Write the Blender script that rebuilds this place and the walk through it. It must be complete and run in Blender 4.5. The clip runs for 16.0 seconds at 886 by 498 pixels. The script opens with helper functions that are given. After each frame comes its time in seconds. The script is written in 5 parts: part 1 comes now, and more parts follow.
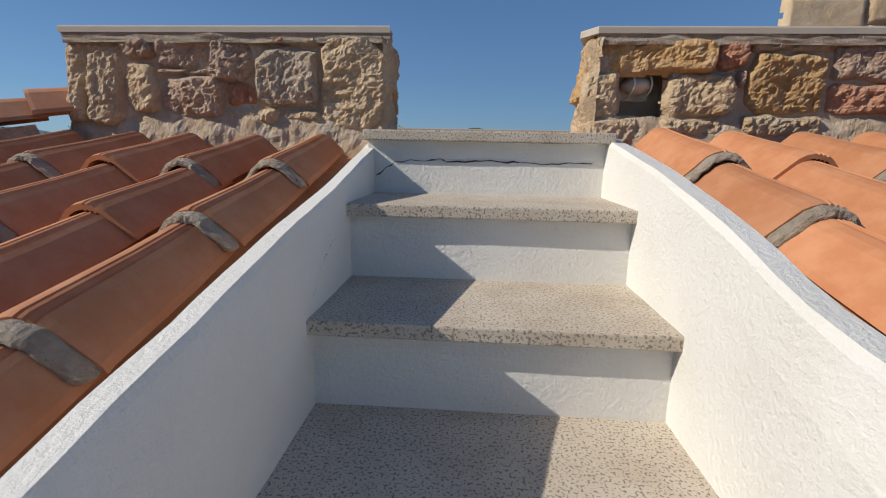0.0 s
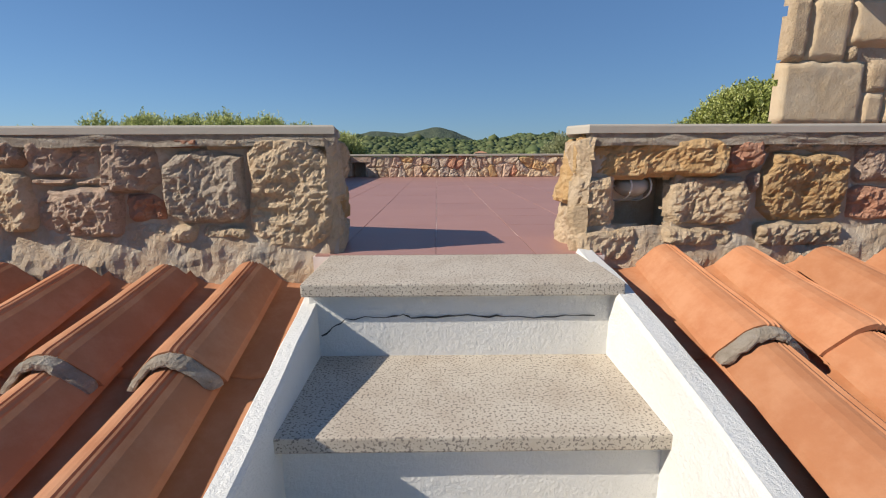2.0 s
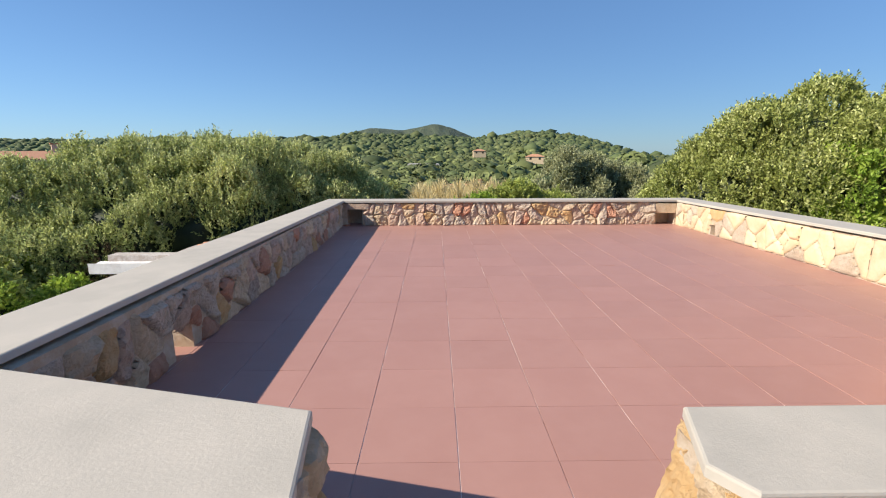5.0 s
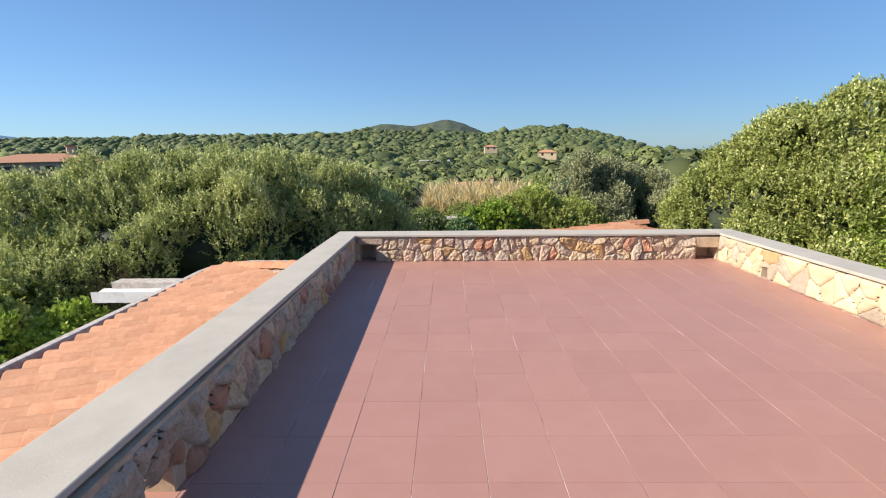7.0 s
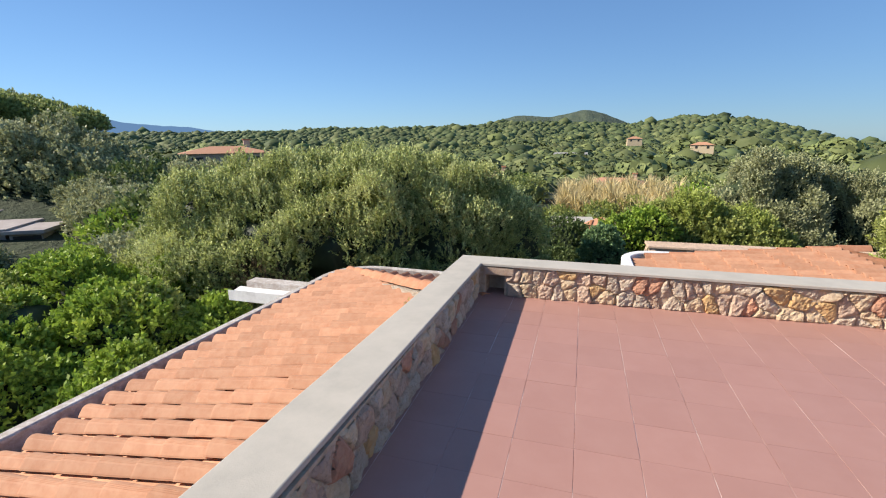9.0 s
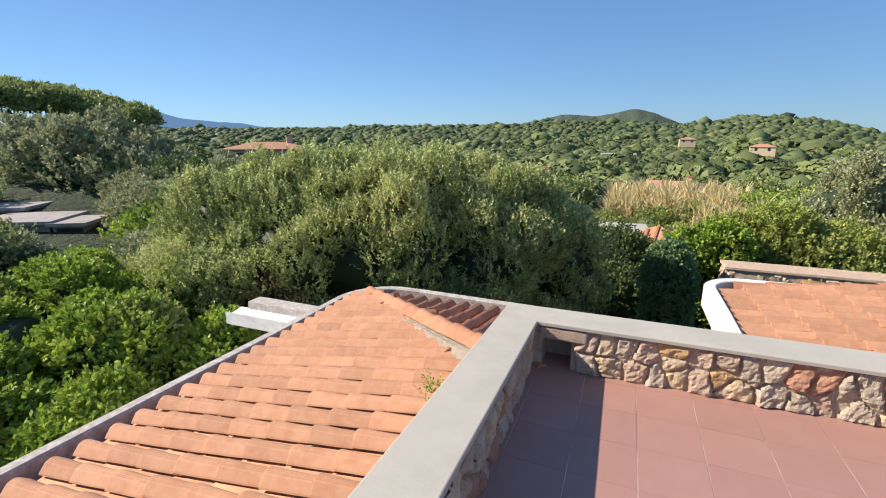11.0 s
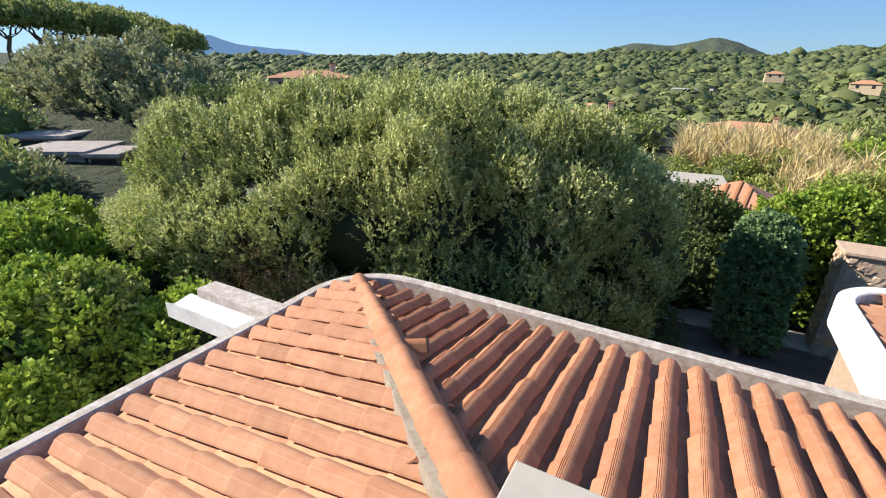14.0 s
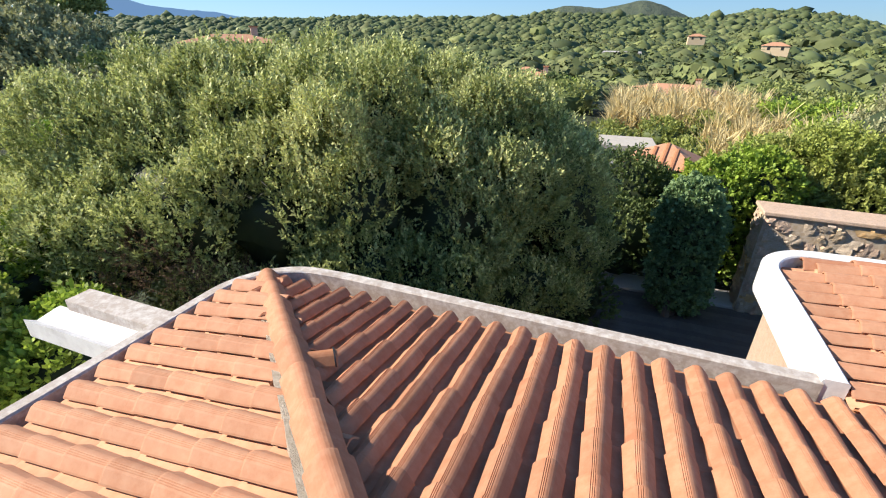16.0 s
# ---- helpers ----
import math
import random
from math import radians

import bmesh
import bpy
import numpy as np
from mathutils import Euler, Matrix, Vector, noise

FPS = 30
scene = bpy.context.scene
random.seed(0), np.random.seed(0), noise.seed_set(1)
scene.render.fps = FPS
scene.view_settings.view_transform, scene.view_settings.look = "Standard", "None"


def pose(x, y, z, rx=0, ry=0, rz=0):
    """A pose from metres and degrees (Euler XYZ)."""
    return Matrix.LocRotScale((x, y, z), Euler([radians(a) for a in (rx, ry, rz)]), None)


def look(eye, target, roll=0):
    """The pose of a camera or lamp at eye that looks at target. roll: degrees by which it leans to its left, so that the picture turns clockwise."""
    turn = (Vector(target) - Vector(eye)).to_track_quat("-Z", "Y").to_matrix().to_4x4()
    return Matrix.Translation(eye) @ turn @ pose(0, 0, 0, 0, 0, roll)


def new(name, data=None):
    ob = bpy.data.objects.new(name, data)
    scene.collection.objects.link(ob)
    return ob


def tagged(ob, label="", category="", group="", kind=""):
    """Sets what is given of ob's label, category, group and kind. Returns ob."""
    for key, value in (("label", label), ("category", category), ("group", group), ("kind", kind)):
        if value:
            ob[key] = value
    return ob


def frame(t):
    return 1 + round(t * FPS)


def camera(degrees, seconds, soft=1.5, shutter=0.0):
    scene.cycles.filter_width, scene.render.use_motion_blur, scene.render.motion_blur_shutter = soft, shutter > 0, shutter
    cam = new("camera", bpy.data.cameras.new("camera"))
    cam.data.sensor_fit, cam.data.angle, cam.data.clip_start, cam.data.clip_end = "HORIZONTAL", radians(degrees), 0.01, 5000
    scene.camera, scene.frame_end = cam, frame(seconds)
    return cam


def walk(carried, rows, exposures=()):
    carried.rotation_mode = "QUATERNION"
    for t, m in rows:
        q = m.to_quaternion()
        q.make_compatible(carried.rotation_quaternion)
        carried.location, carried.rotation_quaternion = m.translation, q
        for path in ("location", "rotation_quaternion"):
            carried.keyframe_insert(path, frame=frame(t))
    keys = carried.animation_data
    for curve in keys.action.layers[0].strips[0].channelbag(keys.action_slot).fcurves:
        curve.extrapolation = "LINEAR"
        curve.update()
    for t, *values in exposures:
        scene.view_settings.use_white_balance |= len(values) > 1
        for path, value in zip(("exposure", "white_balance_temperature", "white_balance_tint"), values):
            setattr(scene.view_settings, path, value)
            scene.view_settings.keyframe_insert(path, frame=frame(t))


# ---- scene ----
cam = camera(88.3, 16.0, 1.1)
PATH = [
    (0, (0.176, 0.494, -0.061), (0.049, 2.447, -0.477), 1.1),
    (0.5, (0.178, 0.575, 0.039), (0.169, 2.531, -0.377), 0.2),
    (1, (0.177, 0.684, 0.112), (0.206, 2.641, -0.303), -0.2),
    (1.5, (0.175, 0.764, 0.203), (0.205, 2.72, -0.214), -0.3),
    (2, (0.153, 0.871, 0.288), (0.176, 2.827, -0.128), -0.2),
    (2.5, (0.142, 0.953, 0.45), (0.161, 2.907, 0.025), -0.7),
    (3, (0.148, 1.055, 0.544), (0.166, 3.01, 0.122), -0.7),
    (3.5, (0.155, 1.178, 0.663), (0.173, 3.132, 0.237), -0.3),
    (4, (0.127, 1.288, 0.742), (0.14, 3.243, 0.319), 0.4),
    (4.2, (0.115, 1.358, 0.763), (0.125, 3.313, 0.34), 0.2),
    (6.3, (0.047, 1.915, 1.106), (0.104, 3.865, 0.662), -0.3),
    (6.5, (0.036, 1.981, 1.146), (0.076, 3.931, 0.701), -0.5),
    (7, (-0.003, 2.098, 1.245), (-0.022, 4.048, 0.798), -0.5),
    (7.5, (-0.026, 2.289, 1.261), (-0.159, 4.233, 0.812), -0.5),
    (8, (-0.064, 2.501, 1.369), (-0.383, 4.42, 0.901), -0.5),
    (8.5, (-0.118, 2.779, 1.38), (-0.604, 4.66, 0.906), -1.0),
    (9, (-0.18, 3.086, 1.398), (-0.745, 4.945, 0.923), -0.6),
    (9.5, (-0.266, 3.434, 1.397), (-0.892, 5.273, 0.923), -1.0),
    (9.7, (-0.308, 3.568, 1.382), (-0.965, 5.397, 0.91), -1.2),
    (11.8, (-0.737, 4.933, 1.385), (-1.479, 6.723, 0.89), 0.4),
    (12, (-0.773, 5.063, 1.395), (-1.517, 6.848, 0.883), 0.4),
    (12.5, (-0.845, 5.384, 1.377), (-1.641, 7.136, 0.831), 0.4),
    (13, (-0.911, 5.704, 1.38), (-1.776, 7.399, 0.763), 0.6),
    (13.5, (-0.98, 6.045, 1.394), (-1.861, 7.701, 0.7), 0.8),
    (14, (-0.978, 6.331, 1.38), (-1.856, 7.965, 0.633), 0.8),
    (14.5, (-0.99, 6.584, 1.366), (-1.884, 8.188, 0.574), 1.1),
    (15, (-1.006, 6.762, 1.355), (-1.878, 8.361, 0.529), 1.1),
    (15.5, (-0.994, 6.824, 1.351), (-1.795, 8.441, 0.488), 0.9),
    (16, (-0.967, 6.868, 1.351), (-1.607, 8.552, 0.484), 0.7),
]
EXPOSURES = [(0, -0.15), (2.0, 0.1), (3.5, 0.35), (6.5, 0.62), (9.5, 0.6), (12.5, 0.65), (14.5, 0.76), (16, 0.82)]
walk(cam, [(t, look(eye, target, roll)) for t, eye, target, roll in PATH], EXPOSURES)

# ---- world and sun ----
SUN_EL, SUN_FROM = 34.5, (-0.51, -0.15)
world = bpy.data.worlds.new("sky_world")
scene.world = world
world.use_nodes = True
wn = world.node_tree.nodes
sky = wn.new("ShaderNodeTexSky")
sky.sky_type, sky.sun_disc = "NISHITA", False
sky.sun_elevation = radians(SUN_EL)
sky.sun_rotation = -math.atan2(SUN_FROM[0], SUN_FROM[1])
sky.altitude, sky.air_density, sky.dust_density, sky.ozone_density = 0, 1.0, 0.0, 2.5
wn["Background"].inputs["Strength"].default_value = 0.122
sky_gamma, sky_tint = wn.new("ShaderNodeGamma"), wn.new("ShaderNodeMix")
sky_gamma.inputs["Gamma"].default_value = 0.62
sky_tint.data_type, sky_tint.blend_type = "RGBA", "MULTIPLY"
sky_tint.inputs["Factor"].default_value = 1.0
sky_tint.inputs["B"].default_value = (0.61, 0.93, 1.38, 1)
world.node_tree.links.new(sky.outputs["Color"], sky_gamma.inputs["Color"])
world.node_tree.links.new(sky_gamma.outputs["Color"], sky_tint.inputs["A"])
world.node_tree.links.new(sky_tint.outputs["Result"], wn["Background"].inputs["Color"])
sun = new("sun", bpy.data.lights.new("sun", "SUN"))
sun.data.energy, sun.data.angle, sun.data.color = 5.3, radians(0.5), (1.0, 0.92, 0.80)
_h = math.hypot(*SUN_FROM)
_sv = Vector((SUN_FROM[0] / _h, SUN_FROM[1] / _h, math.tan(radians(SUN_EL)))) * 60
sun.matrix_world = look(_sv, (0, 0, 0))

# ---- materials ----


def material(name, base, rough=0.8, var=(), scale=6.0, fine=60.0, bump=0.3, bump_size=0.01, speck=None, rand=0.0, spec=0.4, trans=0.0):
    """base colour; var: colours mixed in by large noise; fine: grain scale; speck: (colour, amount, scale); rand: per-object value spread."""
    m = bpy.data.materials.new(name)
    m.use_nodes = True
    n, l = m.node_tree.nodes, m.node_tree.links
    b = n["Principled BSDF"]
    b.inputs["Specular IOR Level"].default_value = spec
    tc = n.new("ShaderNodeTexCoord")
    geo = n.new("ShaderNodeNewGeometry")
    co = geo.outputs["Position"]
    colour = n.new("ShaderNodeRGB")
    colour.outputs[0].default_value = (*base, 1)
    out = colour.outputs[0]
    for i, (c, amount) in enumerate(var):
        t = n.new("ShaderNodeTexNoise")
        t.inputs["Scale"].default_value = scale * (1.9 ** i)
        t.inputs["Detail"].default_value = 5
        t.inputs["Roughness"].default_value = 0.65
        off = n.new("ShaderNodeVectorMath")
        off.inputs[1].default_value = (7.3 * i + 1.1, 3.1 * i, 5.7 * i)
        l.new(co, off.inputs[0])
        l.new(off.outputs[0], t.inputs["Vector"])
        r = n.new("ShaderNodeMapRange")
        r.inputs["From Min"].default_value, r.inputs["From Max"].default_value = 0.42, 0.66
        r.inputs["To Max"].default_value = amount
        l.new(t.outputs["Fac"], r.inputs["Value"])
        mx = n.new("ShaderNodeMix")
        mx.data_type = "RGBA"
        l.new(r.outputs["Result"], mx.inputs["Factor"])
        l.new(out, mx.inputs["A"])
        mx.inputs["B"].default_value = (*c, 1)
        out = mx.outputs["Result"]
    if speck:
        c, amount, sc = speck
        v = n.new("ShaderNodeTexNoise")
        v.inputs["Scale"].default_value, v.inputs["Detail"].default_value = sc, 2
        l.new(co, v.inputs["Vector"])
        r = n.new("ShaderNodeMapRange")
        r.inputs["From Min"].default_value, r.inputs["From Max"].default_value = 0.54, 0.62
        r.inputs["To Max"].default_value = amount
        l.new(v.outputs["Fac"], r.inputs["Value"])
        mx = n.new("ShaderNodeMix")
        mx.data_type = "RGBA"
        l.new(r.outputs["Result"], mx.inputs["Factor"])
        l.new(out, mx.inputs["A"])
        mx.inputs["B"].default_value = (*c, 1)
        out = mx.outputs["Result"]
    if rand:
        oi = n.new("ShaderNodeObjectInfo")
        add = n.new("ShaderNodeMath")
        l.new(oi.outputs["Random"], add.inputs[0])
        l.new(geo.outputs["Random Per Island"], add.inputs[1])
        fr = n.new("ShaderNodeMath")
        fr.operation = "FRACT"
        l.new(add.outputs[0], fr.inputs[0])
        r = n.new("ShaderNodeMapRange")
        r.inputs["To Min"].default_value, r.inputs["To Max"].default_value = 1 - rand, 1 + rand
        l.new(fr.outputs[0], r.inputs["Value"])
        hs = n.new("ShaderNodeHueSaturation")
        l.new(r.outputs["Result"], hs.inputs["Value"])
        l.new(out, hs.inputs["Color"])
        out = hs.outputs["Color"]
    l.new(out, b.inputs["Base Color"])
    b.inputs["Roughness"].default_value = rough
    if bump:
        t = n.new("ShaderNodeTexNoise")
        t.inputs["Scale"].default_value, t.inputs["Detail"].default_value = fine, 6
        t.inputs["Roughness"].default_value = 0.7
        l.new(co, t.inputs["Vector"])
        bp = n.new("ShaderNodeBump")
        bp.inputs["Strength"].default_value, bp.inputs["Distance"].default_value = bump, bump_size
        l.new(t.outputs["Fac"], bp.inputs["Height"])
        l.new(bp.outputs["Normal"], b.inputs["Normal"])
    if trans:
        tr = n.new("ShaderNodeBsdfTranslucent")
        l.new(out, tr.inputs["Color"])
        ms = n.new("ShaderNodeMixShader")
        ms.inputs[0].default_value = trans
        l.new(b.outputs[0], ms.inputs[1])
        l.new(tr.outputs[0], ms.inputs[2])
        l.new(ms.outputs[0], n["Material Output"].inputs["Surface"])
    return m


PLASTER = material("white_plaster", (0.70, 0.69, 0.655), 0.9, [((0.64, 0.62, 0.57), 0.5), ((0.72, 0.71, 0.69), 0.6)], 4, 90, 0.7, 0.007)
GRANITE = material("granite_tread", (0.52, 0.455, 0.37), 0.75, [((0.58, 0.52, 0.43), 0.6), ((0.39, 0.31, 0.235), 0.5)], 5, 160, 0.25, 0.003, ((0.14, 0.115, 0.10), 0.8, 200))
CONCRETE = material("concrete_cap", (0.44, 0.40, 0.34), 0.85, [((0.36, 0.33, 0.28), 0.6), ((0.50, 0.45, 0.38), 0.6)], 2.5, 120, 0.25, 0.004)
MORTAR = material("lime_mortar", (0.50, 0.38, 0.26), 0.95, [((0.42, 0.30, 0.20), 0.6), ((0.58, 0.50, 0.40), 0.8)], 9, 90, 0.9, 0.010)
ROUGH_MORTAR = material("grey_mortar", (0.50, 0.42, 0.33), 0.95, [((0.33, 0.26, 0.19), 0.6), ((0.60, 0.53, 0.44), 0.7)], 18, 110, 1.0, 0.02)
STONE = [
    material("tan_stone", (0.60, 0.45, 0.29), 0.9, [((0.52, 0.37, 0.22), 0.6), ((0.66, 0.53, 0.38), 0.7)], 9, 120, 0.9, 0.014, ((0.42, 0.31, 0.20), 0.35, 60), 0.10),
    material("grey_granite_stone", (0.58, 0.46, 0.34), 0.9, [((0.48, 0.37, 0.26), 0.6), ((0.65, 0.55, 0.44), 0.7)], 12, 120, 1.0, 0.016, ((0.36, 0.28, 0.21), 0.45, 90), 0.10),
    material("orange_stone", (0.58, 0.37, 0.17), 0.9, [((0.50, 0.28, 0.11), 0.6), ((0.62, 0.45, 0.26), 0.7)], 8, 120, 0.9, 0.014, None, 0.10),
    material("red_stone", (0.48, 0.24, 0.15), 0.9, [((0.40, 0.18, 0.11), 0.6), ((0.55, 0.34, 0.23), 0.6)], 9, 110, 0.9, 0.014, None, 0.12),
    material("pink_brown_stone", (0.59, 0.42, 0.30), 0.9, [((0.44, 0.30, 0.22), 0.6), ((0.60, 0.46, 0.36), 0.7)], 10, 120, 1.0, 0.016, ((0.34, 0.24, 0.18), 0.4, 60), 0.12),
    material("pale_sandstone", (0.62, 0.47, 0.30), 0.9, [((0.56, 0.40, 0.23), 0.5), ((0.68, 0.56, 0.40), 0.7)], 6, 110, 0.6, 0.006, None, 0.08),
]
TERRACE = material("painted_terrace_tile", (0.385, 0.203, 0.163), 0.5, [((0.365, 0.187, 0.150), 0.5), ((0.41, 0.225, 0.183), 0.5)], 3, 200, 0.06, 0.002, None, 0.035, 0.5)
GROUT = material("worn_grout", (0.38, 0.20, 0.16), 0.8, [((0.88, 0.80, 0.72), 1.0)], 1.9, 120, 0.2, 0.001)
TILE = material("terracotta_tile", (0.43, 0.182, 0.084), 0.8, [((0.37, 0.14, 0.062), 0.5), ((0.52, 0.26, 0.14), 0.6)], 7, 110, 0.25, 0.004, None, 0.14)
TILE_MID = material("warm_terracotta_tile", (0.41, 0.182, 0.098), 0.82, [((0.35, 0.14, 0.07), 0.6), ((0.48, 0.25, 0.15), 0.6)], 7, 110, 0.25, 0.004, None, 0.13)
TILE_PALE = material("sun_bleached_tile", (0.475, 0.24, 0.14), 0.85, [((0.39, 0.17, 0.088), 0.6), ((0.52, 0.295, 0.18), 0.6)], 7, 110, 0.25, 0.004, None, 0.12)
WHITE_PAINT = material("white_painted_edge", (0.72, 0.70, 0.68), 0.8, [((0.50, 0.47, 0.45), 0.6), ((0.78, 0.77, 0.75), 0.5)], 6, 90, 0.4, 0.006)
GUTTER = material("weathered_kerb", (0.42, 0.36, 0.31), 0.9, [((0.34, 0.28, 0.24), 0.6), ((0.62, 0.59, 0.55), 0.8)], 8, 80, 0.6, 0.008)


def leafm(name, a, b_, c):
    return material(name, a, 0.6, [(b_, 0.8), (c, 0.7)], 1.1, 20, 0, 0, None, 0.32, 0.35, 0.28)


LEAF_OLIVE = leafm("olive_green_leaf", (0.32, 0.36, 0.115), (0.44, 0.46, 0.175), (0.19, 0.235, 0.07))
# pale young shoots, with sunlight on the tuft tops mixed into the colour
LEAF_TIP = leafm("pale_sunlit_shoot_leaf", (0.56, 0.58, 0.23), (0.63, 0.64, 0.30), (0.42, 0.46, 0.15))
LEAF_BRIGHT = leafm("bright_green_leaf", (0.29, 0.40, 0.055), (0.44, 0.51, 0.08), (0.15, 0.25, 0.035))
LEAF_SAGE = leafm("sage_green_leaf", (0.31, 0.34, 0.085), (0.41, 0.43, 0.14), (0.19, 0.24, 0.055))
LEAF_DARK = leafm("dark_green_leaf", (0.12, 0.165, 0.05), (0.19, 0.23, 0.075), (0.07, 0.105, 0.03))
LEAF_YELLOW = leafm("yellow_green_leaf", (0.36, 0.40, 0.09), (0.44, 0.47, 0.14), (0.24, 0.31, 0.065))
LEAF_GREY = leafm("grey_green_leaf", (0.36, 0.37, 0.19), (0.47, 0.47, 0.27), (0.23, 0.25, 0.12))
LEAF_REED = leafm("dry_reed", (0.64, 0.52, 0.27), (0.72, 0.61, 0.36), (0.48, 0.41, 0.18))
LEAF_IVY = leafm("blue_green_ivy_leaf", (0.19, 0.29, 0.12), (0.27, 0.37, 0.16), (0.11, 0.18, 0.07))
LEAF_BROWN = leafm("dry_brown_twig", (0.16, 0.10, 0.06), (0.22, 0.14, 0.08), (0.10, 0.07, 0.04))


def woodm(name, a, b_, c):
    return material(name, a, 0.7, [(b_, 0.85), (c, 0.85)], 0.022, 20, 0, 0, None, 0.30, 0.2)


LEAF_HILL = woodm("hillside_leaf", (0.12, 0.14, 0.052), (0.18, 0.19, 0.08), (0.075, 0.095, 0.035))
LEAF_WOOD = woodm("dark_woodland_leaf", (0.08, 0.105, 0.04), (0.12, 0.145, 0.058), (0.05, 0.07, 0.028))
LEAF_PALE = woodm("pale_hillside_leaf", (0.17, 0.20, 0.065), (0.23, 0.24, 0.095), (0.11, 0.14, 0.048))
# shade deep in the crowns, painted as a near-black leaf colour
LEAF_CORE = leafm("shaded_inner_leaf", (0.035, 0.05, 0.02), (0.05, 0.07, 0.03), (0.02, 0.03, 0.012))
BARK = material("bark", (0.16, 0.12, 0.09), 0.9, [((0.10, 0.07, 0.05), 0.7)], 8, 40, 0.8, 0.01)
SOIL = material("dry_ground", (0.20, 0.15, 0.09), 0.95, [((0.10, 0.11, 0.05), 0.8), ((0.26, 0.21, 0.14), 0.6)], 0.25, 6, 0.5, 0.05)
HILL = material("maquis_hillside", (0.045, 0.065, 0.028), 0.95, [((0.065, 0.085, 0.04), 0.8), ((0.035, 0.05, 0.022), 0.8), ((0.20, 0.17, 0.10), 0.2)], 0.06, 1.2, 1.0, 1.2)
# scrub green made paler and bluer than HILL: distance haze in the colour
FAR_HILL = material("haze_tinted_scrub_hillside", (0.062, 0.088, 0.052), 0.95, [((0.09, 0.11, 0.062), 0.8), ((0.045, 0.068, 0.042), 0.8), ((0.14, 0.13, 0.085), 0.3)], 0.02, 0.12, 1.0, 6.0)
# emission stands in for distance haze on the mountain, no source there
FAR = bpy.data.materials.new("glowing_haze_mountain")
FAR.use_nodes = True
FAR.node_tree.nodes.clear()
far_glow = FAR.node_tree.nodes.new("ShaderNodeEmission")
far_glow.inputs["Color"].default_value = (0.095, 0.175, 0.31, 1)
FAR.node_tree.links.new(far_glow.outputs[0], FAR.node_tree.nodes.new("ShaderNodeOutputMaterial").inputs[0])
DECK = material("dark_wet_decking", (0.10, 0.085, 0.075), 0.35, [((0.14, 0.12, 0.10), 0.6), ((0.07, 0.06, 0.05), 0.5)], 3, 60, 0.3, 0.004, None, 0.2)
PAVE = material("pale_paving", (0.45, 0.42, 0.38), 0.85, [((0.36, 0.33, 0.29), 0.6)], 3, 60, 0.3, 0.005)
SHED = material("stained_grey_concrete", (0.36, 0.31, 0.285), 0.9, [((0.26, 0.22, 0.205), 0.7), ((0.43, 0.39, 0.36), 0.6)], 1.2, 40, 0.4, 0.01)
# near-black for window panes, cracks and the painted shade of openings
DARK_GLASS_SHADE = material("dark_glass_opening_shade", (0.03, 0.03, 0.03), 0.4, bump=0)
LAMP_WHITE = material("white_enamel", (0.75, 0.73, 0.68), 0.4, [((0.66, 0.62, 0.55), 0.5)], 8, 90, 0.1, 0.002)
LAMP_GLASS = material("frosted_lamp_glass", (0.55, 0.50, 0.42), 0.25, bump=0)

# ---- builders ----


def mesh_of(bm, name, smooth=False):
    me = bpy.data.meshes.new(name)
    bm.normal_update()
    bm.to_mesh(me)
    bm.free()
    if smooth:
        me.polygons.foreach_set("use_smooth", [True] * len(me.polygons))
    return me


def part(name, bm, mat, parent=None, label="", smooth=False, m=None):
    me = bm if isinstance(bm, bpy.types.Mesh) else mesh_of(bm, name, smooth)
    if mat and not me.materials:
        me.materials.append(mat)
    ob = new(name, me)
    if parent:
        ob.parent = parent
    if m is not None:
        ob.matrix_basis = m
    if label:
        tagged(ob, label)
    return ob


def thing(name, label, category, group="", kind="", at=None):
    ob = new(name)
    ob.empty_display_size = 0.1
    if at is not None:
        ob.matrix_basis = at
    return tagged(ob, label, category, group, kind)


def box(bm, x0, y0, z0, x1, y1, z1, bevel=0.0):
    r = bmesh.ops.create_cube(bm, size=1, matrix=Matrix.LocRotScale(((x0 + x1) / 2, (y0 + y1) / 2, (z0 + z1) / 2), None, (x1 - x0, y1 - y0, z1 - z0)))
    if bevel:
        ed = list({e for v in r["verts"] for e in v.link_edges})
        bmesh.ops.bevel(bm, geom=ed, offset=bevel, segments=2, affect="EDGES", profile=0.6)
    return bm


def boxm(*a, bevel=0.0):
    return box(bmesh.new(), *a, bevel=bevel)


def extrude_poly(pts, lo, hi, axis):
    """A prism: the 2D outline pts, spread along axis (0, 1, 2) from lo to hi."""
    bm = bmesh.new()

    def p3(p, c):
        q = list(p)
        q.insert(axis, c)
        return q
    a = [bm.verts.new(p3(p, lo)) for p in pts]
    b = [bm.verts.new(p3(p, hi)) for p in pts]
    bm.faces.new(a)
    bm.faces.new(b[::-1])
    for i in range(len(pts)):
        j = (i + 1) % len(pts)
        bm.faces.new((a[j], a[i], b[i], b[j]))
    bmesh.ops.recalc_face_normals(bm, faces=bm.faces)
    return bm


